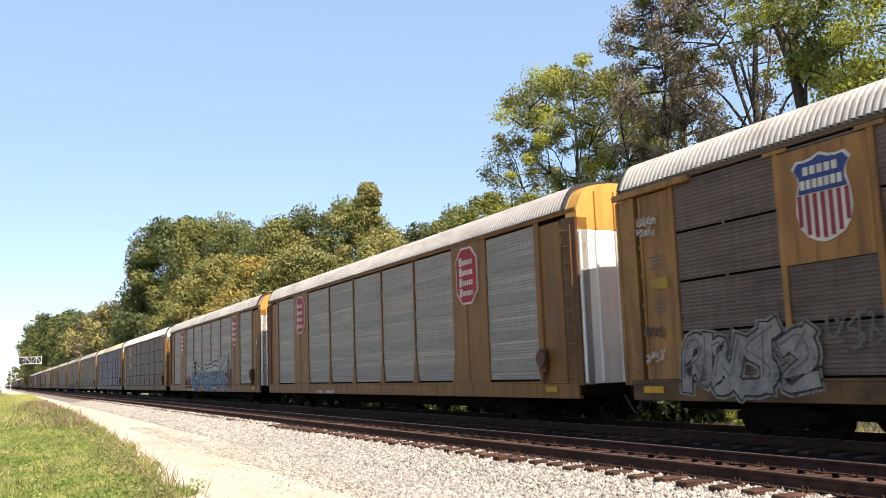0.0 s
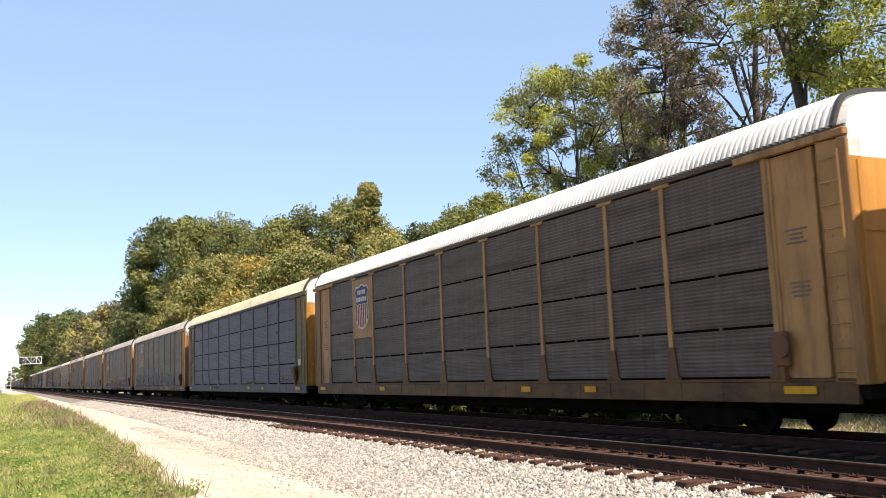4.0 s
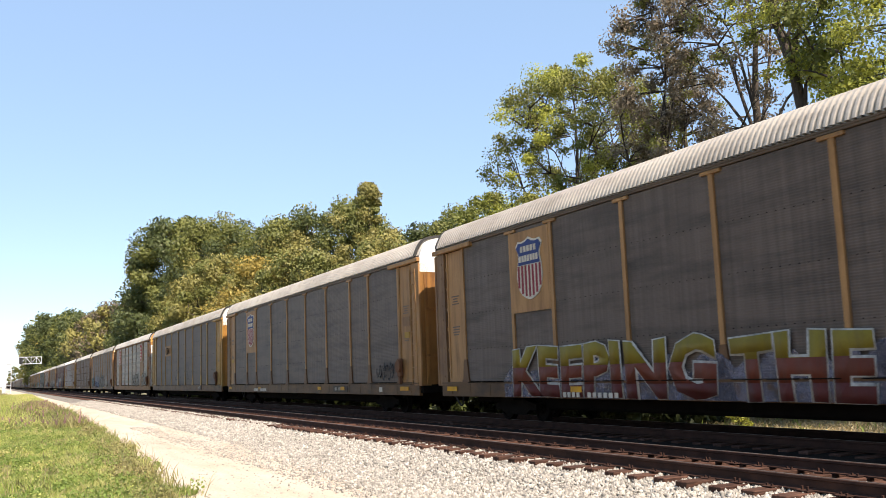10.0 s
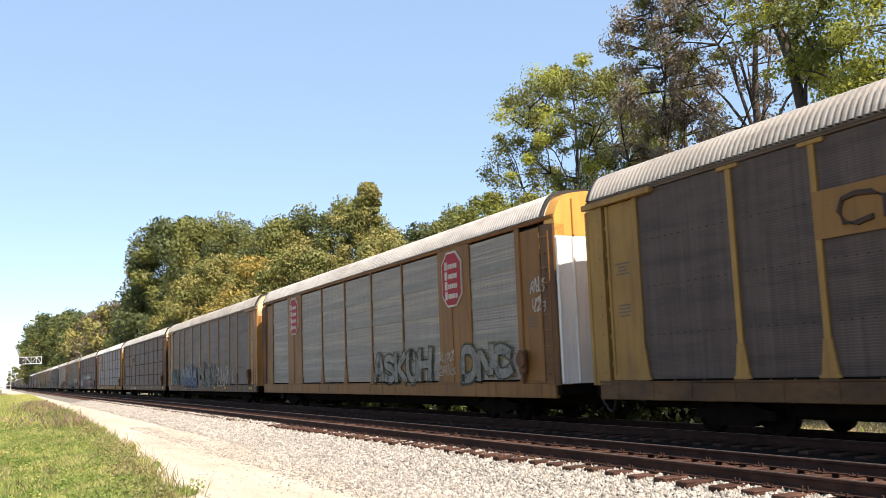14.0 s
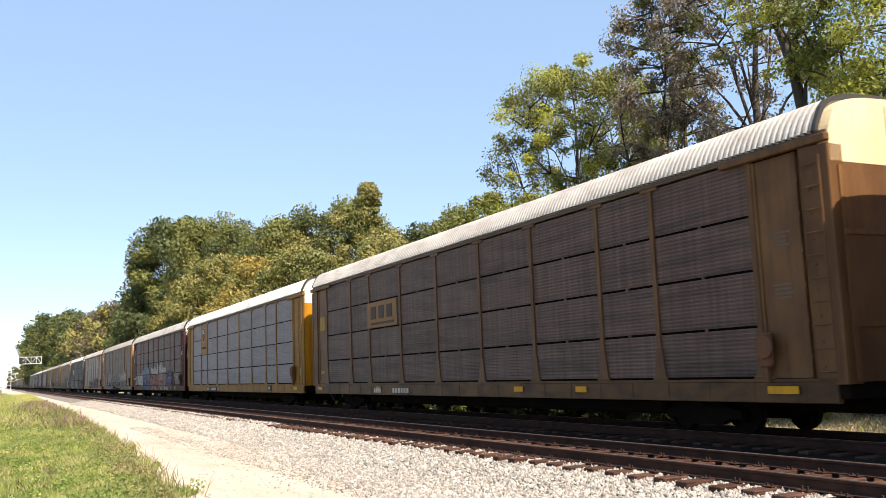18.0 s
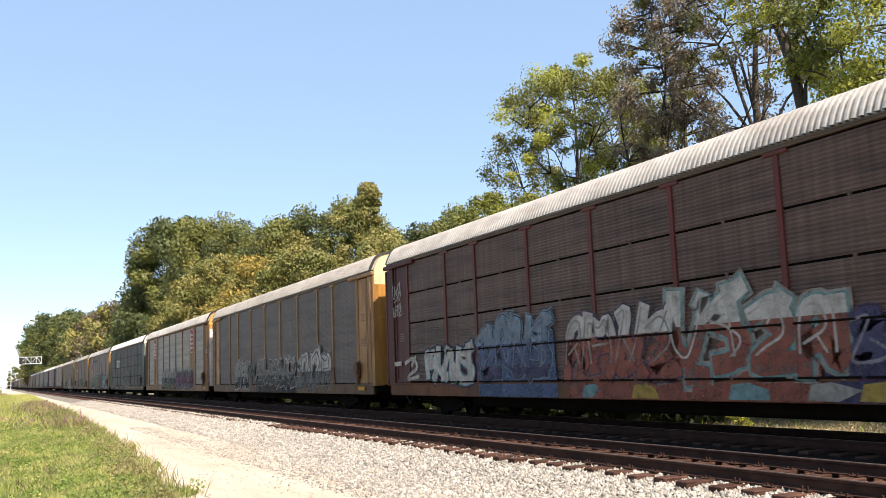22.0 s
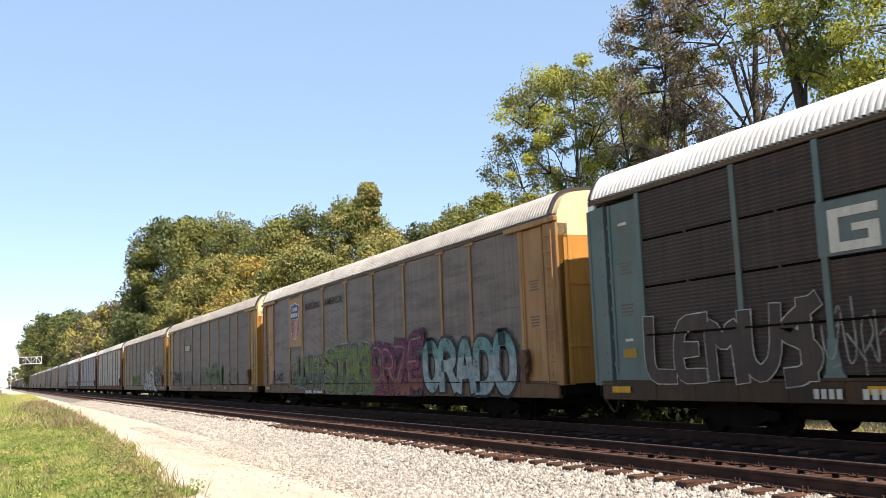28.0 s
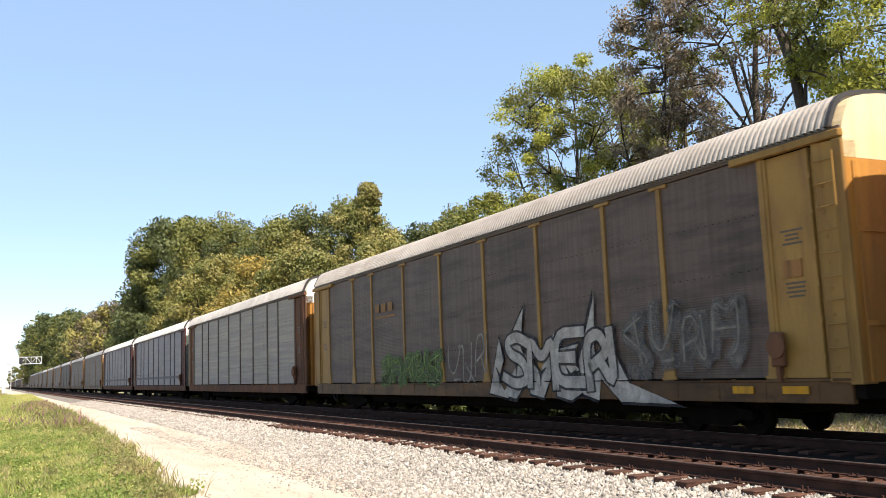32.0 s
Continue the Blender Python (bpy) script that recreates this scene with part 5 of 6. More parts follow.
def tag(car, text, x0, x1, z0, z1, fill, line, thick=0.3, edge=0.05, halo=None, seed=1, lean=0.15, wild=0.1, gleam=None, overlap=1.12, base=-1.494):
    """Sprayed letters of broad strokes with an edge; fill may be two or three colours from the foot upwards, or None."""
    g = random.Random(seed)
    w = (x1 - x0) / len(text)
    thick = min(thick, 0.29 * w * overlap)
    fills = fill if isinstance(fill, tuple) else (fill,) if fill else ()
    for k, ch in enumerate(text):
        if ch == " ":
            continue
        gw, gh = w * overlap - thick, (z1 - z0 - thick) * g.uniform(1 - wild, 1 + wild)
        cx, cz, sh = x0 + (k + 0.5) * w, z0 + thick / 2 + g.uniform(0, wild) * (z1 - z0), lean * g.uniform(-1, 1)
        bend = g.uniform(-1, 1) * wild * 0.5
        lines = [[Vector((cx + (p.x - 0.5) * gw * (1 + bend * (p.y - 0.5) * 2) + sh * (p.y - 0.5) * gh, cz + gh * p.y + bend * gh * (p.x - 0.5))) for p in st] for st in skeleton(ch)]
        taper = g.uniform(-0.5, 0.5) * min(1.0, wild * 5)
        lift = 0.0016 * (k % 3)

        def layer(name, r, y, mat, parent, lo=-9.0, hi=99.0, shift=(0, 0)):
            bm = bmesh.new()
            for q, st in enumerate(lines):
                ribbon(bm, [p + Vector(shift) for p in st], r, y - lift - 0.0003 * q, taper)
            for zc, up in ((max(lo, 0.62), -1), (hi, 1)):
                bmesh.ops.bisect_plane(bm, geom=list(bm.verts) + list(bm.edges) + list(bm.faces), plane_co=(0, 0, zc), plane_no=(0, 0, up), clear_outer=True)
            if not bm.faces:
                bm.free()
                return None
            return part(name, bm, M[mat], parent)
        if halo:
            layer("graffiti_halo", thick / 2 + edge * 2.2, base + 0.004 + lift, halo, car)
        o = layer("graffiti_letter", thick / 2 + edge, base, line, car)
        step = (z1 - z0) / max(1, len(fills))
        for q, mat in enumerate(fills):
            layer("graffiti_fill", thick / 2, base - 0.005, mat, o, z0 + q * step if q else -9.0, z0 + (q + 1) * step if q < len(fills) - 1 else 99.0)
        if gleam:
            layer("graffiti_line", thick * 0.07, base - 0.010, gleam, o, z0 + 0.3 * (z1 - z0), 99.0, (-thick * 0.22, thick * 0.1))


def scrawl(car, text, x0, x1, z0, z1, mat, seed=1, r=0.02):
    """A quick thin tag in one line width."""
    tag(car, text, x0, x1, z0, z1, None, mat, 2 * r, 0.0, None, seed, 0.3, 0.25, None, 1.0, -1.504)


def scribble(car, x0, x1, z0, z1, mat, seed, strokes=7, r=0.022):
    """A thin sprayed tag of loose unreadable strokes."""
    g = random.Random(seed)
    bm = bmesh.new()
    w = (x1 - x0) / strokes
    for k in range(strokes):
        cx = x0 + (k + 0.5) * w
        a0, rx, rz = g.uniform(0, 6), w * g.uniform(0.4, 0.8), (z1 - z0) * g.uniform(0.3, 0.5)
        pts = [(cx + rx * math.cos(a0 + t * g.uniform(0.9, 1.1)), -1.524, (z0 + z1) / 2 + rz * math.sin(a0 + t * 1.3)) for t in (i * 0.5 for i in range(9))]
        for p, q in zip(pts, pts[1:]):
            d = Vector((q[0] - p[0], 0, q[2] - p[2]))
            if d.length < 1e-4:
                continue
            nn = Vector((-d.z, 0, d.x)).normalized() * r
            d = d.normalized() * r * 0.6
            solid(bm, [(p[0] - d.x + nn.x, p[2] - d.z + nn.z), (p[0] - d.x - nn.x, p[2] - d.z - nn.z), (q[0] + d.x - nn.x, q[2] + d.z - nn.z), (q[0] + d.x + nn.x, q[2] + d.z + nn.z)], -1.498 - 0.0004 * k, -1.495 - 0.0004 * k)
    return tagged(part("graffiti_tag", bm, M[mat], car), kind="stuff")
# ---- the cars in the order in which they pass ----
BUFF = "buff and grey car carrier"
SILVER = "brown car carrier with silver ribbed panels, red emblems"
YELLOW_SPOTS = ((-12.6, 0.5), (-6.2, 0.35), (3.4, 0.35), (6.2, 0.35), (12.2, 0.55))

c = base_car("tan covered car carrier with dark grey panels and a shield emblem", "tan_paint", "zinc_roof", "door_shaded", "white_paint", column="tan_paint")  # 0
notice(c, -12.3, 3.0, 0.55, 0.22)
four_row(c, "brown_sheet", "tan_paint", False)
shield(c, -8.02, 3.25, 4.75, "tan_paint")
tag(c, "4152", -11.7, -8.4, 0.72, 1.95, "art_silver", "art_black", 0.46, 0.04, "art_pale", 3, 0.1, 0.08, "art_grey", 1.15)
scrawl(c, "35146", -8.2, -6.2, 1.5, 2.0, "art_grey", 5, 0.025)
scrawl(c, "351426", -12.85, -12.2, 4.2, 4.38, "art_white", 1, 0.014)
scrawl(c, "62415", -12.85, -12.25, 3.98, 4.14, "art_white", 2, 0.014)
scrawl(c, "2451", -12.8, -12.2, 1.4, 1.6, "art_white", 4, 0.014)
scrawl(c, "6135", -12.8, -12.2, 1.9, 2.1, "mark_dark", 6, 0.02)
marks(c, YELLOW_SPOTS)

c = base_car(SILVER, "orange_brown_paint", "zinc_roof", "white_paint", "door_sunlit", fold=True, brow=False, chord="orange_brown_paint", sill="orange_brown_paint", column="rust_steel")  # 1
wide_bay_car(c)
bars(c, -5.74, -4.95, 0.68, 0.78, 4, "mark_white")
bars(c, -4.65, -3.49, 0.68, 0.78, 6, "mark_white")
marks(c, ((12.2, 0.4),))

c = base_car(SILVER + " and graffiti", "orange_brown_paint", "zinc_roof", "white_paint", "door_sunlit", fold=True, brow=False, chord="orange_brown_paint", sill="orange_brown_paint", column="rust_steel")  # 2
wide_bay_car(c)
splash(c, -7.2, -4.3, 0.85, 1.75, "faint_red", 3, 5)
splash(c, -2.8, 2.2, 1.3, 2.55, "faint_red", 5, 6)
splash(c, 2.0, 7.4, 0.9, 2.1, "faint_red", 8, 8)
tag(c, "ONECK", -4.3, 5.8, 0.66, 2.5, ("art_deepsky", "art_sky", "art_white"), "art_dusk", 0.56, 0.1, "art_white", 7, 0.35, 0.2, "art_dusk", 1.3)
bars(c, -5.74, -4.95, 0.68, 0.78, 4, "mark_white")
bars(c, -4.65, -3.49, 0.68, 0.78, 6, "mark_white", -1.53)
notice(c, 7.9, 0.92, 0.3, 0.28, "mark_white", "white notice plate")
letters("B1", "mark_white", c, 12.85, 13.2, 3.05, 3.32, -1.505, 0.02, "white stencilled letters")
marks(c, ((12.2, 0.4),))

c = base_car("buff covered car carrier with dark grey panels in four rows", "buff_paint", "white_roof", "door_shaded", "white_paint")  # 3
four_row(c, "grey_sheet", "buff_paint")
shield(c, -8.02, 3.0, 4.7, "buff_paint")
marks(c, YELLOW_SPOTS)

c = base_car("faded blue-grey covered car carrier with drab yellow ends", "drab_paint", "cream_roof", "door_shaded", "white_paint", sill="pale_blue_paint", chord="pale_blue_paint")  # 4
notice(c, -12.3, 2.4, 0.5, 0.2)
notice(c, 12.3, 2.0, 0.3, 0.25, "mark_white", "white notice plate")
four_row(c, "blue_sheet", "pale_blue_paint", cap=False)
for k, z in enumerate((1.6, 2.5, 3.4)):
    scribble(c, -12.75, -12.0, z, z + 0.75, "art_lilac", 5 + k, 3, 0.03)
for a, b, z, h in ((7.4, 8.5, 2.38, 0.1), (2.9, 6.3, 1.14, 0.08), (-1.0, 0.8, 1.1, 0.08), (9.1, 10.6, 1.3, 0.1), (8.6, 9.0, 3.5, 0.14)):
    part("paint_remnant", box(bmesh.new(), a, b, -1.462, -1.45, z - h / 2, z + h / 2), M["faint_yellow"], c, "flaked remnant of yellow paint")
bars(c, -6.4, -5.6, 0.82, 0.94, 4, "mark_dark", -1.49)
bars(c, -5.3, -3.9, 0.82, 0.94, 6, "mark_dark", -1.49)
marks(c, YELLOW_SPOTS)

c = base_car(BUFF + " with a shield emblem and pale tags", "buff_paint", "grey_roof", "tan_paint", "white_paint")  # 5
full_sheet(c, "grey_sheet", "buff_paint")
shield(c, -8.02, 3.1, 4.7)
tag(c, "RESIN", -11.7, -5.9, 1.08, 2.0, "art_grey", "art_pale", 0.3, 0.025, None, 9, 0.2, 0.15, None, 1.0)
tag(c, "3261453241", -4.6, 3.4, 1.05, 2.1, "art_rose", "art_pale", 0.19, 0.03, None, 10, 0.2, 0.15, None, 1.1)
tag(c, "6142", 4.7, 8.9, 0.75, 2.1, "art_rose", "art_pale", 0.3, 0.035, None, 11)
bars(c, -6.5, -5.9, 0.74, 0.86, 4, "mark_dark")
bars(c, -5.7, -4.9, 0.74, 0.86, 5, "mark_dark")
marks(c, YELLOW_SPOTS)

c = base_car(BUFF + " with a long graffiti slogan", "buff_paint", "grey_roof", "door_shaded", "white_paint")  # 6
notice(c, 12.3, 3.6, 0.42, 0.28)
notice(c, 12.3, 2.45, 0.42, 0.2)
full_sheet(c, "grey_sheet", "buff_paint")
shield(c, -8.02, 3.1, 4.7)
for word, wx0, wx1, wz1 in (("KEEPING", -9.05, -1.6, 1.9), ("THE", -1.2, 1.85, 1.82), ("CHANGE", 2.1, 7.8, 1.8)):
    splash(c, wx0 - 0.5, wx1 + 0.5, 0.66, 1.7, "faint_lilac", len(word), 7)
    for mat, off, y, clip in (("art_white", 0.078, -1.494, None), ("slogan_maroon", 0.05, -1.4985, (0.0, 0.98)), ("slogan_red", 0.05, -1.4985, (0.98, 1.4)), ("slogan_olive", 0.05, -1.4985, (1.4, 3.0))):
        grown = off - 0.05
        letters(word, mat, c, wx0 - grown, wx1 + grown, 0.66 - grown * 0.4, wz1 + grown, y, off, "spray-painted slogan", 0.0, 1.0, clip, 0.03)
tag(c, "35", 7.9, 9.6, 0.66, 1.35, "art_lilac", "art_purple", 0.22, 0.03, None, 4)
bars(c, -6.74, -6.0, 0.68, 0.79, 4, "mark_white")
bars(c, -5.75, -4.54, 0.68, 0.79, 6, "mark_white")
marks(c, YELLOW_SPOTS)

c = base_car(BUFF + " with a shield emblem", "buff_paint", "grey_roof", "tan_paint", "white_paint")  # 7
notice(c, 12.4, 2.6, 0.4, 0.2)
notice(c, -12.3, 2.35, 0.5, 0.2)
full_sheet(c, "grey_sheet", "buff_paint")
shield(c, -8.02, 3.0, 4.75)
scribble(c, 9.8, 11.3, 1.15, 1.75, "art_black", 75, 6, 0.035)
part("number_board", box(bmesh.new(), 5.1, 6.7, -1.5, -1.47, 0.72, 0.96), M["mark_dark"], c, "black painted patch with pale bars")
bars(c, 5.3, 6.5, 0.78, 0.9, 3, "art_pale", -1.51)
notice(c, 12.37, 3.05, 0.56, 0.3, "worn_column", "brown framed notice plate")
notice(c, 11.77, 1.47, 0.16, 0.14, "mark_white", "white notice plate")
bars(c, 9.95, 10.2, 0.74, 0.9, 1, "mark_white", -1.49, 0)
bars(c, -7.33, -6.4, 0.71, 0.84, 4, "mark_white")
bars(c, -6.1, -4.85, 0.71, 0.84, 6, "mark_white")
marks(c, YELLOW_SPOTS)

c = base_car("yellow-posted covered car carrier with dark grey panels", "yellow_post", "grey_roof", "door_shaded", "white_paint", column="yellow_post")  # 8
full_sheet(c, "umber_sheet", "yellow_post")
part("emblem_plate", box(bmesh.new(), -7.1, -4.5, -1.475, -1.45, 3.3, 4.1), M["tan_plate"], c, "tan plate with a dark looped emblem")
bm = bmesh.new()
tube(bm, [(x, -1.48, z) for x, z in ((-5.95, 3.52), (-6.25, 3.46), (-6.5, 3.5), (-6.58, 3.7), (-6.5, 3.88), (-6.25, 3.93), (-5.95, 3.9), (-5.72, 3.8), (-5.72, 3.48), (-5.66, 3.46), (-5.2, 3.88), (-5.14, 3.9), (-5.08, 3.48))], 0.05, 6)
part("emblem", bm, M["mark_dark"], c, "dark continuous looped emblem")
scrawl(c, "25", -2.6, 0.2, 1.2, 2.2, "art_grey", 21, 0.03)
scrawl(c, "61", 0.8, 3.2, 1.1, 2.5, "art_grey", 22, 0.03)
part("placard", box(bmesh.new(), 6.5, 7.35, -1.52, -1.47, 0.72, 0.99), M["mark_dark"], c, "black notice plate with white bars")
bars(c, 6.55, 7.3, 0.76, 0.95, 2, "mark_white", gaps=0.6)

c = base_car(SILVER + " and graffiti", "orange_brown_paint", "zinc_roof", "white_paint", "door_sunlit", fold=True, brow=False, chord="orange_brown_paint", sill="orange_brown_paint", column="rust_steel")  # 9
wide_bay_car(c)
tag(c, "ASKOH", 1.6, 6.4, 1.0, 2.05, "art_pale", "art_black", 0.24, 0.04, "faint_olive", 13, 0.15, 0.08, None, 1.05)
tag(c, "DNC", 8.4, 11.3, 0.98, 2.1, "art_pale", "art_black", 0.26, 0.04, "faint_olive", 14, 0.12, 0.06, None, 1.05)
scrawl(c, "415", 12.4, 13.1, 3.15, 3.5, "art_white", 33, 0.022)
scrawl(c, "326", 12.45, 13.1, 2.7, 3.05, "art_white", 35, 0.022)
scrawl(c, "51342", 6.7, 8.0, 1.6, 1.9, "art_white", 34, 0.014)
scrawl(c, "62415", 6.6, 8.1, 1.22, 1.52, "art_white", 36, 0.014)

c = base_car(BUFF + " with blue and pale graffiti", "buff_paint", "grey_roof", "door_shaded", "cream_paint")  # 10
full_sheet(c, "brown_sheet", "buff_paint")
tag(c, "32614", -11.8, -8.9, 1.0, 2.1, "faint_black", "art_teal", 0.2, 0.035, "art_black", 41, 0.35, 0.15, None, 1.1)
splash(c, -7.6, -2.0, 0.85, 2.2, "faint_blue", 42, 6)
tag(c, "246135", -7.4, -2.4, 0.95, 2.2, ("art_blue", "art_lilac"), "art_sky", 0.24, 0.03, "art_blue", 42, 0.35, 0.15, None, 1.15)
tag(c, "CO52", -1.5, 3.5, 0.72, 2.25, "art_grey", "art_pale", 0.36, 0.035, "faint_leaf", 43, 0.2, 0.12, None, 1.1)
tag(c, "6134", 3.6, 6.8, 0.85, 2.2, None, "art_white", 0.09, 0.0, None, 44, 0.3, 0.15)
scribble(c, 7.0, 8.4, 1.0, 2.0, "art_white", 45, 4)
marks(c, YELLOW_SPOTS)

# The lower end door is dark brown to carry the shade on it.
c = base_car("tan covered car carrier with dark brown panels in four rows", "rusty_brown", "zinc_roof", "rusty_brown", "cream_paint", column="rusty_brown")  # 11
notice(c, -12.35, 3.5, 0.6, 0.55)
notice(c, -12.35, 1.5, 0.5, 0.12)
four_row(c, "red_brown_sheet", "rusty_brown")
part("emblem_plate", box(bmesh.new(), -7.15, -4.45, -1.475, -1.44, 3.0, 3.9), M["tan_plate"], c, "tan plate with dark block emblem")
bars(c, -6.8, -4.6, 3.3, 3.75, 3, "mark_dark", -1.485)
bars(c, -6.8, -4.7, 3.1, 3.18, 1, "mark_dark", -1.485, 0)
bars(c, -6.6, -5.9, 0.72, 0.86, 4, "mark_white")
bars(c, -4.9, -3.5, 0.72, 0.88, 6, "mark_white")
marks(c, YELLOW_SPOTS)

c = base_car("bright yellow covered car carrier with pale grey panels", "yellow_paint", "white_roof", "door_bright", "white_paint", sill="yellow_paint", column="yellow_paint")  # 12
notice(c, 12.3, 3.0, 0.45, 0.4, "tan_paint", "dull notice plate")
notice(c, 12.75, 1.6, 0.25, 0.28, "mark_white", "white notice plate")
four_row(c, "light_sheet", "yellow_paint")
shield(c, -8.02, 3.72, 4.72, "yellow_paint", 2.98)
letters("BUILDING AMERICA", "mark_dark", c, -8.75, -7.3, 3.36, 3.48, -1.485, 0.01, "dark slogan", 0.2)
part("number_board", box(bmesh.new(), -7.2, -4.15, -1.512, -1.47, 0.68, 0.92), M["mark_dark"], c, "black painted number board")
bars(c, -7.0, -6.2, 0.73, 0.87, 4, "mark_white")
bars(c, -5.7, -4.3, 0.73, 0.87, 6, "mark_white")
letters("R1", "mark_white", c, -4.05, -3.75, 0.73, 0.87, -1.49, 0.02, "white stencilled letters")
part("placard", box(bmesh.new(), 7.5, 8.15, -1.52, -1.47, 0.72, 0.99), M["mark_dark"], c, "black notice plate with white bars")
bars(c, 7.68, 8.0, 0.8, 0.92, 2, "mark_white", -1.53)
marks(c, ((12.2, 0.4),))

c = base_car("dark red covered car carrier with brown panels and graffiti", "dark_red_paint", "zinc_roof", "dark_red_paint", "white_paint", sill="rust_steel", column="dark_red_paint")  # 13
four_row(c, "red_brown_sheet", "red_post", False)
splash(c, -7.0, -3.0, 0.66, 2.5, "art_blue", 51, 7)
tag(c, "2415", -6.9, -3.2, 0.9, 2.6, ("art_indigo", "art_blue", "art_sky"), "art_black", 0.5, 0.03, "art_sky", 51, 0.2, 0.15, "art_lilac", 1.25)
splash(c, -2.6, 5.0, 0.66, 2.0, "art_salmon", 57, 8)
tag(c, "4612", -2.6, 1.4, 0.95, 2.55, ("art_salmon", "art_salmon", "art_white"), "art_purple", 0.5, 0.035, "faint_grey", 58, 0.2, 0.12, "art_pale", 1.2)
tag(c, "3524", 1.2, 5.4, 0.95, 2.65, ("art_salmon", "art_salmon", "art_white"), "art_teal", 0.5, 0.05, "art_pale", 52, 0.2, 0.15, "art_white", 1.2)
splash(c, 4.8, 8.6, 0.66, 2.3, "art_indigo", 59, 6)
tag(c, "16", 5.4, 8.2, 0.9, 2.1, "art_indigo", "art_purple", 0.4, 0.05, None, 61, 0.2, 0.15, "art_lilac")
tag(c, "6315", -10.4, -7.2, 0.95, 2.1, "art_white", "art_teal", 0.3, 0.04, "art_purple", 60, 0.25, 0.12, None, 1.15)
for q, mat in enumerate(("art_teal", "art_yellow", "art_salmon", "art_teal", "art_pale", "art_yellow", "art_salmon", "art_yellow")):
    a = -2.0 + q * 1.5 + (q * 37 % 5) * 0.16
    part("sill_patch", solid(bmesh.new(), [(a, 0.68), (a + 0.4 + (q * 53 % 7) * 0.12, 0.68), (a + 0.7 + (q * 31 % 5) * 0.1, 0.86), (a + 0.5, 0.99), (a + 0.1, 0.95)], -1.496, -1.485), M[mat], c, "flaking painted patch")
seams(c, 1.97)
seams(c, 1.06)
scrawl(c, "314625", 9.4, 11.6, 1.3, 1.9, "art_white", 53)
scrawl(c, "354", -12.9, -12.2, 3.7, 4.2, "art_white", 54)
scrawl(c, "162", -12.9, -12.2, 3.15, 3.6, "art_white", 57)
o = scribble(c, -1.3, -0.2, 2.7, 4.9, "art_white", 56, 5, 0.04)
o.matrix_basis = pose(HALF - 1.44, 0, 0, 0, 0, 90)
bars(c, 12.1, 12.6, 3.2, 3.5, 1, "mark_white", -1.47)
bars(c, -12.9, -12.3, 1.6, 1.75, 6, "mark_white", -1.5)
tag(c, "2", -12.0, -11.0, 1.0, 1.9, None, "art_white", 0.12, 0.0, None, 55)

c = base_car(BUFF + " with white graffiti", "buff_paint", "grey_roof", "door_shaded", "cream_paint")  # 14
full_sheet(c, "grey_sheet", "buff_paint")
tag(c, "5K61", -7.5, -4.5, 0.72, 2.2, ("art_black", "art_pale"), "art_black", 0.4, 0.05, "art_white", 61, 0.15, 0.15, "art_white", 1.2)
tag(c, "34", -4.6, -3.3, 1.35, 2.05, "art_grey", "art_black", 0.14, 0.03, "art_pale", 65)
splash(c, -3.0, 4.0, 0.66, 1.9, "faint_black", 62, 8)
tag(c, "4W613", -2.9, 3.9, 0.8, 2.15, ("art_black", "art_grey"), "art_white", 0.44, 0.04, None, 62, 0.25, 0.15, "art_pale", 1.2)
scrawl(c, "2135", 2.4, 3.9, 1.9, 2.3, "art_white", 66, 0.02)
tag(c, "5126", 4.2, 8.8, 0.8, 2.35, ("art_grey", "art_white"), "art_black", 0.5, 0.04, "art_pale", 63, 0.25, 0.15, "art_black", 1.2)
marks(c, ((12.2, 0.5),))

c = base_car(SILVER + " and purple graffiti", "orange_brown_paint", "zinc_roof", "white_paint", "door_sunlit", fold=True, brow=False, chord="orange_brown_paint", sill="orange_brown_paint", column="rust_steel")  # 15
wide_bay_car(c)
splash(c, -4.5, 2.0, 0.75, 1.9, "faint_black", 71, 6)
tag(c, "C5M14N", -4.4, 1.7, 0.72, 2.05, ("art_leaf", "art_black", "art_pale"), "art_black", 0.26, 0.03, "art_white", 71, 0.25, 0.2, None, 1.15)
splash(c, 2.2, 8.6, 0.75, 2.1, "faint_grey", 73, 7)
tag(c, "6A62", 1.9, 8.5, 0.72, 2.05, ("art_violet", "art_magenta", "art_plum"), "art_black", 0.4, 0.06, "art_mint", 72, 0.15, 0.12, None, 0.98)
notice(c, 9.0, 0.86, 0.5, 0.34, "mark_dark", "black notice plate")
letters("B1", "mark_white", c, 12.85, 13.2, 3.05, 3.32, -1.505, 0.02, "white stencilled letters")
marks(c, ((12.2, 0.4),))

c = base_car("teal covered car carrier with dark brown panels", "teal_paint", "white_roof", "teal_paint", "white_paint", brow=False, sill="grimy_tan", column="teal_paint")  # 16
notice(c, -12.3, 1.62, 0.45, 0.2)
notice(c, -12.3, 4.4, 0.3, 0.06, "mark_white", "white stencil bar")
notice(c, -12.3, 1.9, 0.25, 0.06, "mark_white", "white stencil bar")
four_row(c, "dark_sheet", "teal_paint", cap=False)
part("emblem_plate", box(bmesh.new(), -7.15, -4.45, -1.475, -1.44, 3.0, 3.9), M["teal_plate"], c, "dark plate with a white block emblem")
bm = bmesh.new()
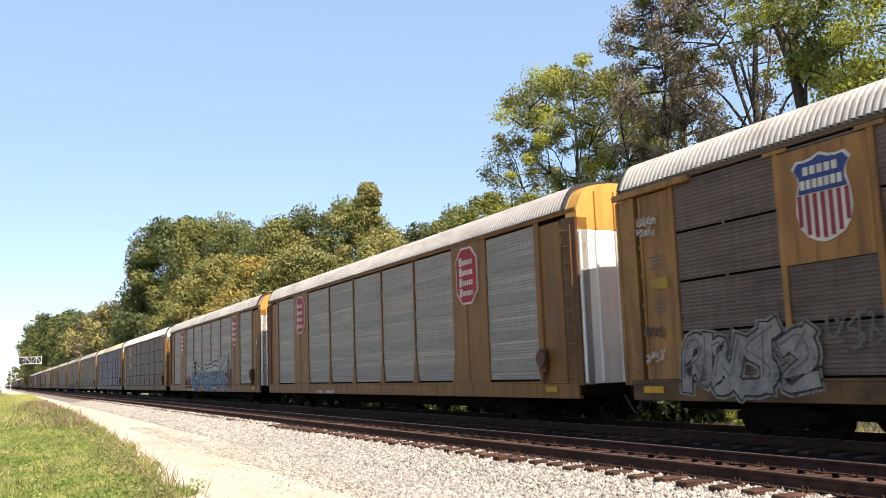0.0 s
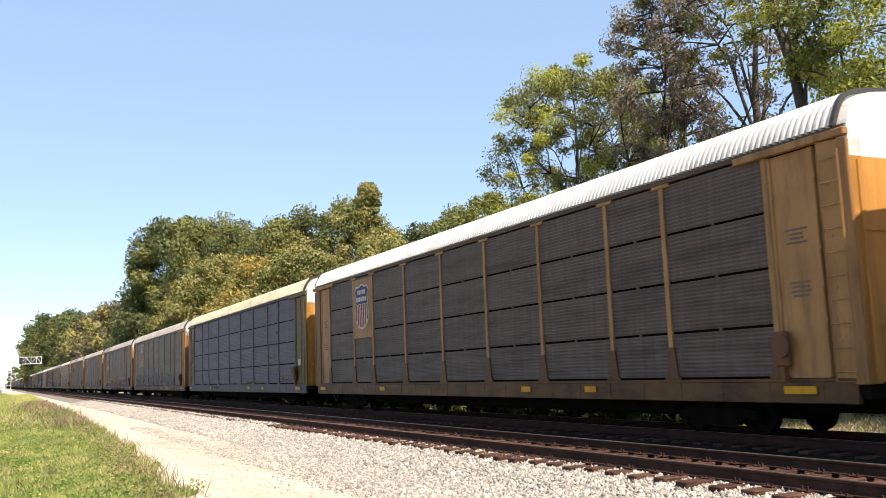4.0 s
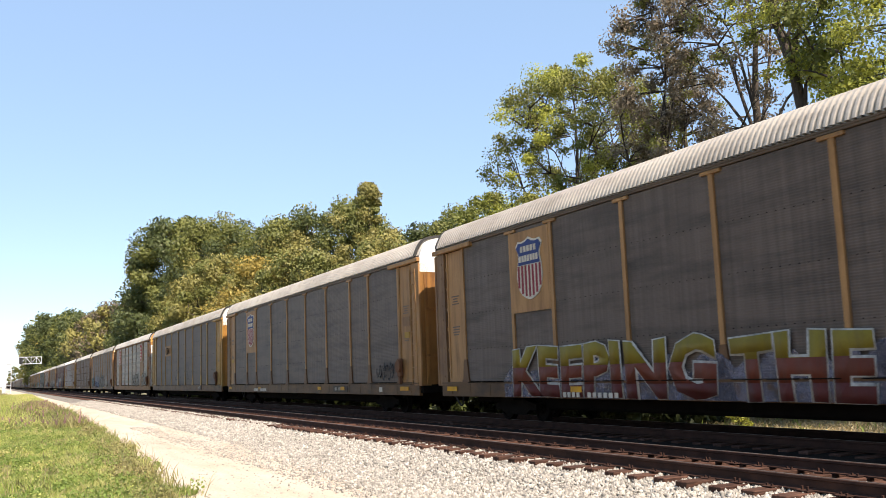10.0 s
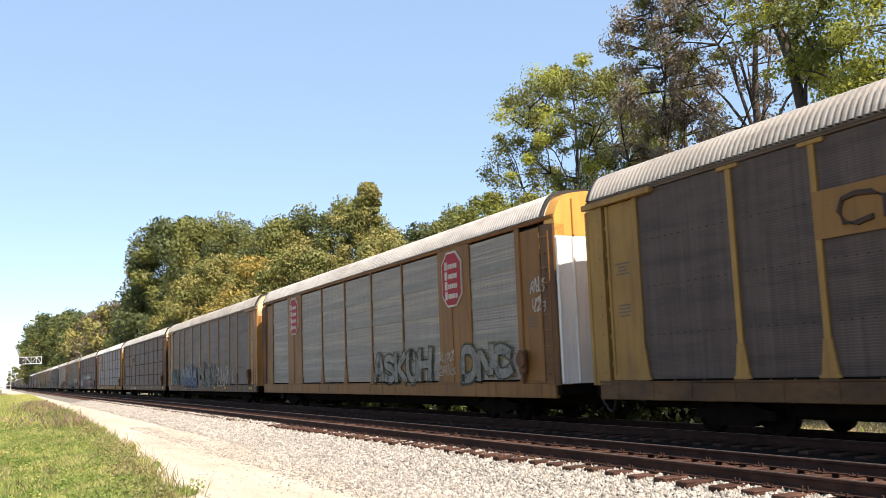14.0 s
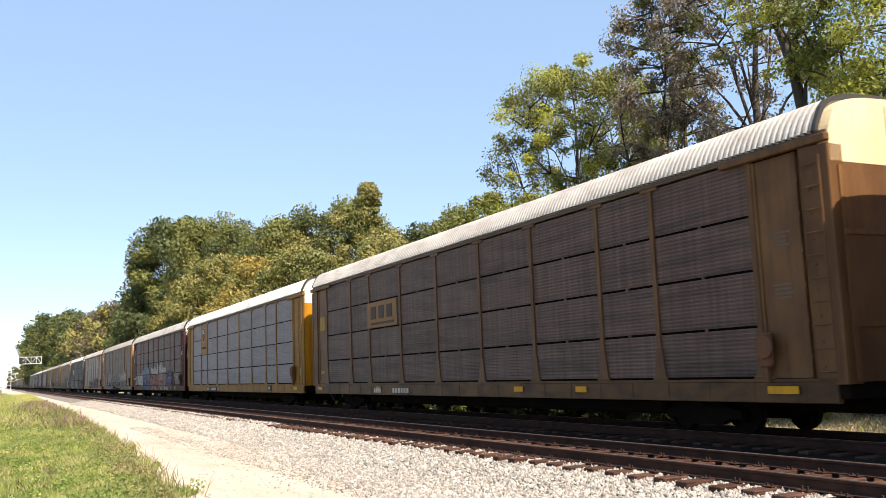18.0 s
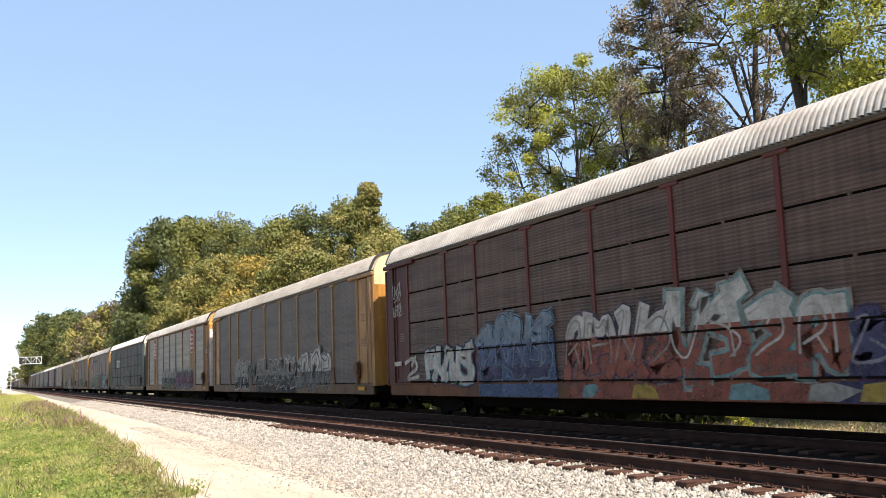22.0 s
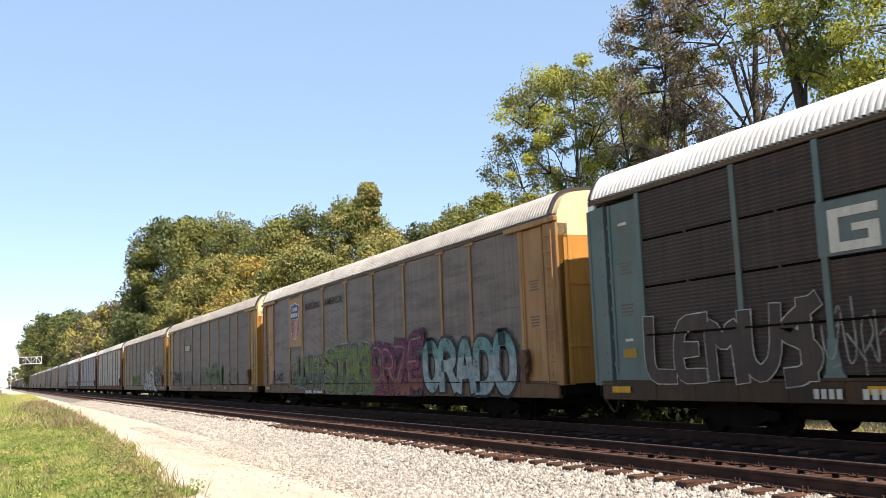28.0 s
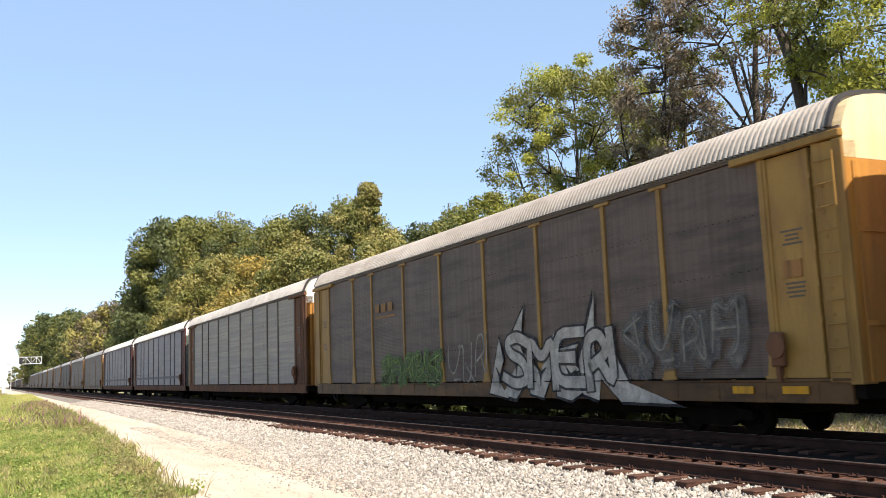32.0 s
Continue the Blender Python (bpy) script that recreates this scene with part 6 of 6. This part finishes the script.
for x0, x1, z0, z1 in ((-6.9, -6.7, 3.05, 3.75), (-6.7, -5.95, 3.6, 3.75), (-6.7, -5.95, 3.05, 3.2), (-6.15, -5.95, 3.2, 3.35), (-6.45, -5.95, 3.35, 3.47), (-5.75, -4.6, 3.6, 3.75), (-5.28, -5.08, 3.05, 3.6)):
    box(bm, x0, x1, -1.49, -1.475, z0, z1)
part("emblem", bm, M["mark_white"], c)
tag(c, "LEMU5", -11.7, -7.2, 0.9, 2.3, "dark_sheet", "art_white", 0.5, 0.024, None, 81, 0.2, 0.12, None, 1.1)
seams(c, 1.97)
scrawl(c, "31425", -7.2, -5.4, 1.1, 2.0, "art_pale", 82, 0.018)
scrawl(c, "614", -2.8, -1.5, 1.1, 2.0, "art_pale", 83, 0.018)
tag(c, "4261", -1.2, 4.4, 0.75, 2.4, "art_grey", "art_lilac", 0.6, 0.035, None, 84, 0.25, 0.15, "art_black", 1.2)
bars(c, -7.45, -6.84, 0.72, 0.88, 4, "mark_white", -1.53)
bars(c, -6.5, -5.5, 0.72, 0.88, 6, "mark_white", -1.53)
marks(c, YELLOW_SPOTS)

c = base_car(BUFF + " with a shield emblem and coloured graffiti", "buff_paint", "zinc_roof", "door_shaded", "cream_paint")  # 17
full_sheet(c, "pale_sheet", "buff_paint")
shield(c, -8.02, 3.0, 4.7)
letters("BUILDING", "mark_dark", c, -6.6, -4.6, 4.22, 4.5, -1.462, 0.012, "faded dark slogan", 0.2)
letters("AMERICA", "mark_dark", c, -4.05, -1.9, 4.22, 4.5, -1.462, 0.012, "faded dark slogan", 0.2)
tag(c, "CLOVER", -8.5, -4.1, 0.85, 2.1, ("art_leaf", "art_moss"), "art_dusk", 0.3, 0.04, "art_pale", 91, 0.15, 0.1, "art_pale", 1.2)
splash(c, -3.9, 1.3, 0.62, 1.3, "art_moss", 92, 5)
tag(c, "STAR", -3.9, 1.3, 0.62, 2.35, "art_moss", "art_dusk", 0.62, 0.05, "art_pale", 92, 0.12, 0.06, "art_lime", 1.25)
splash(c, 1.2, 5.7, 0.62, 1.9, "art_raspberry", 94, 5)
tag(c, "CRZE", 1.3, 5.6, 0.62, 2.35, ("art_salmon", "art_raspberry", "art_magenta"), "art_plum", 0.56, 0.05, "art_plum", 93, 0.25, 0.14, "art_pale", 1.25)
tag(c, "ORADO", 5.7, 11.35, 0.68, 2.3, ("art_iceblue", "art_iceblue", "art_teal"), "art_black", 0.5, 0.1, None, 97, 0.05, 0.05, None, 1.12)
part("placard", box(bmesh.new(), -6.7, -4.0, -1.515, -1.47, 0.62, 0.8), M["mark_dark"], c, "dark painted number board")
bars(c, -6.5, -5.6, 0.66, 0.77, 4, "mark_white", -1.525)
bars(c, -5.4, -4.2, 0.66, 0.77, 6, "mark_white", -1.525)
bars(c, 4.7, 5.7, 0.66, 0.82, 3, "mark_dark", -1.53)
scribble(c, 5.2, 6.0, 2.2, 2.7, "art_black", 95, 4, 0.02)
scribble(c, -11.2, -10.2, 1.15, 1.55, "art_black", 96, 5, 0.025)
marks(c, ((-12.6, 0.5),))

c = base_car("buff covered car carrier with dark brown panels and thin tags", "yellow_post", "grey_roof", "door_shaded", "cream_paint", sill="rusty_brown", column="yellow_post")  # 18
notice(c, -12.4, 1.95, 0.5, 0.2, "grimy_tan", "brown notice plate")
notice(c, 12.4, 2.0, 0.4, 0.2, "tan_paint", "orange notice plate")
full_sheet(c, "brown_sheet", "buff_paint")
part("emblem_plate", box(bmesh.new(), -6.75, -4.7, -1.46, -1.44, 3.35, 3.85), M["mark_dark"], c, "dark plate with white block letters")
bars(c, -6.55, -4.9, 3.42, 3.78, 3, "mark_white", -1.47)
tag(c, "461", -6.6, -4.3, 1.08, 2.05, "art_grey", "art_pale", 0.3, 0.025, None, 101, 0.1, 0.08, None, 1.15)
tag(c, "35", -3.7, -2.0, 1.08, 1.9, None, "faint_grey", 0.07, 0.0, None, 102)
tag(c, "C6O5", -0.9, 5.4, 1.0, 2.2, "art_leaf", "art_pale", 0.5, 0.03, None, 103, 0.15, 0.12, None, 1.15)
tag(c, "3142", -11.4, -8.2, 1.1, 1.95, "faint_black", "faint_grey", 0.26, 0.03, None, 104)
bars(c, -7.2, -6.2, 0.74, 0.86, 4, "mark_dark")
bars(c, -6.0, -4.7, 0.74, 0.86, 6, "mark_dark")
scrawl(c, "3625", 6.0, 8.4, 1.2, 2.0, "art_pale", 105, 0.022)
scribble(c, 4.4, 5.8, 0.9, 1.2, "art_pale", 106, 4, 0.016)
letters("V", "art_white", c, -12.75, -12.3, 1.3, 1.75, -1.475, 0.02)
marks(c, YELLOW_SPOTS)

c = base_car("yellow-posted covered car carrier with dark panels and sharp graffiti", "yellow_post", "grey_roof", "door_shaded", "cream_paint", column="yellow_post")  # 19
notice(c, 12.3, 2.9, 0.4, 0.3, "tan_paint", "dull notice plate")
full_sheet(c, "brown_sheet", "yellow_post")
bars(c, -6.7, -4.9, 3.5, 3.8, 3, "tan_plate", -1.47)
bars(c, -6.7, -4.9, 3.3, 3.37, 1, "tan_plate", -1.47, 0)
tag(c, "26415", -6.2, -1.3, 0.9, 1.95, "faint_leaf", "art_green", 0.34, 0.03, None, 111, 0.2, 0.12, "art_lime", 1.15)
scrawl(c, "314", -0.9, 1.6, 0.9, 2.0, "art_pale", 112, 0.03)
SPIKES = (((2.3, 0.7), (3.1, 1.5), (2.5, 1.9), (3.5, 2.9), (3.3, 1.9), (3.8, 1.3), (3.0, 0.62)), ((3.7, 0.75), (3.5, 1.75), (4.2, 1.25), (4.9, 2.2), (4.7, 1.2), (4.3, 0.65)),
          ((4.9, 0.7), (5.0, 1.8), (5.9, 1.9), (5.5, 1.55), (5.9, 1.3), (5.4, 1.2), (6.0, 0.8), (5.5, 0.6)), ((6.0, 0.75), (5.9, 1.5), (6.6, 2.95), (6.5, 1.7), (7.3, 1.2), (7.2, 1.7), (7.7, 1.0), (9.2, 0.58), (7.4, 0.6), (6.7, 1.1), (6.6, 0.62)),
          ((1.6, 0.75), (2.2, 2.2), (2.4, 1.6), (2.1, 1.1), (2.6, 0.62)))
for pts in SPIKES:
    mx, mz = sum(p[0] for p in pts) / len(pts), sum(p[1] for p in pts) / len(pts)
    o = part("graffiti_letter", solid(bmesh.new(), [(mx + (x - mx) * 1.12, mz + (z - mz) * 1.1) for x, z in pts], -1.492, -1.488), M["art_black"], c, "sharp white graffiti letter with black edge")
    part("graffiti_fill", solid(bmesh.new(), pts, -1.498, -1.494), M["art_white"], o)
    part("graffiti_line", solid(bmesh.new(), [(mx - 0.02, mz - 0.4), (mx + 0.05, mz - 0.1), (mx + 0.3, mz + 0.1), (mx + 0.02, mz), (mx - 0.2, mz + 0.2), (mx - 0.05, mz - 0.1)], -1.503, -1.5), M["art_black"], o)
tag(c, "SME4", 2.5, 7.3, 0.72, 2.1, "art_white", "art_black", 0.26, 0.06, None, 116, 0.3, 0.15, None, 1.15, -1.506)
tag(c, "5346", 7.6, 11.2, 1.0, 2.3, "faint_grey", "faint_grey", 0.34, 0.04, None, 115, 0.25, 0.2, "art_pale", 1.1)
marks(c, ((12.2, 0.45), (11.0, 0.4)))

c = base_car("covered car carrier with pale silver panels, rusty ends", "rust_steel", "zinc_roof", "door_shaded", "white_paint", sill="rust_steel")  # 20
full_sheet(c, "silver_sheet", "grimy_chord", False, False)
for k in (21, 22):
    c = base_car("covered car carrier with pale blue-grey panels", "dark_red_paint", "white_roof", "teal_paint", "white_paint", sill="rust_steel")
    full_sheet(c, "light_sheet", "pale_blue_paint", False, False)
    part("stripe", box(bmesh.new(), -12.0, 12.0, -1.485, -1.475, 1.55, 1.75), M["pale_blue_paint"], c, "dull blue stripe")

# the rest of the train, which stays far off
PLAIN = ((BUFF, "buff_paint", "grey_roof", "brown_sheet"), ("tan covered car carrier with brown panels", "tan_paint", "zinc_roof", "brown_sheet"),
         (BUFF, "buff_paint", "grey_roof", "grey_sheet"), ("dark red covered car carrier", "dark_red_paint", "zinc_roof", "dark_sheet"),
         (SILVER, "orange_brown_paint", "zinc_roof", "silver_sheet"), ("yellow-posted covered car carrier", "yellow_post", "white_roof", "grey_sheet"))
PICK = random.Random(8)
while len(CARS) < 56:
    label, body, roof, sheet_mat = PLAIN[PICK.randrange(6)]
    c = base_car(label, body, roof, "door_shaded", "white_paint", fine=False)
    for a, b in zip(POSTS[::3], POSTS[3::3]):
        w = round(b - a - 0.14, 2)
        piece("side_sheet", "far_%s" % w, lambda: ribbed(w, 3.91, 0.5, 0.02), M[sheet_mat], c, at((a + b) / 2, -1.43, 1.07))
    for x in POSTS[::3]:
        piece("side_post", "post_False_True", lambda: post_mesh(False, True), M[body], c, at(x, -1.45, 1.05))


# ---- what moves ----
def motions():
    """The whole train rolls along at one speed, and its wheels turn."""
    for k, car in enumerate(CARS):
        walk(car, [(t, at(car_x(k, t), Y_FAR, 0)) for t in (0, 8, 16, 24, 32)])
    spin = [(i / FPS, Euler((0, SPEED * i / FPS / 0.36, 0)).to_matrix().to_4x4()) for i in range(0, 32 * FPS + 1)]
    first = WHEELSETS[0]
    walk(first, spin)
    for w in WHEELSETS[1:]:
        w.rotation_mode = "QUATERNION"
        w.animation_data_create()
        w.animation_data.action = first.animation_data.action
        w.animation_data.action_slot = first.animation_data.action_slot


motions()
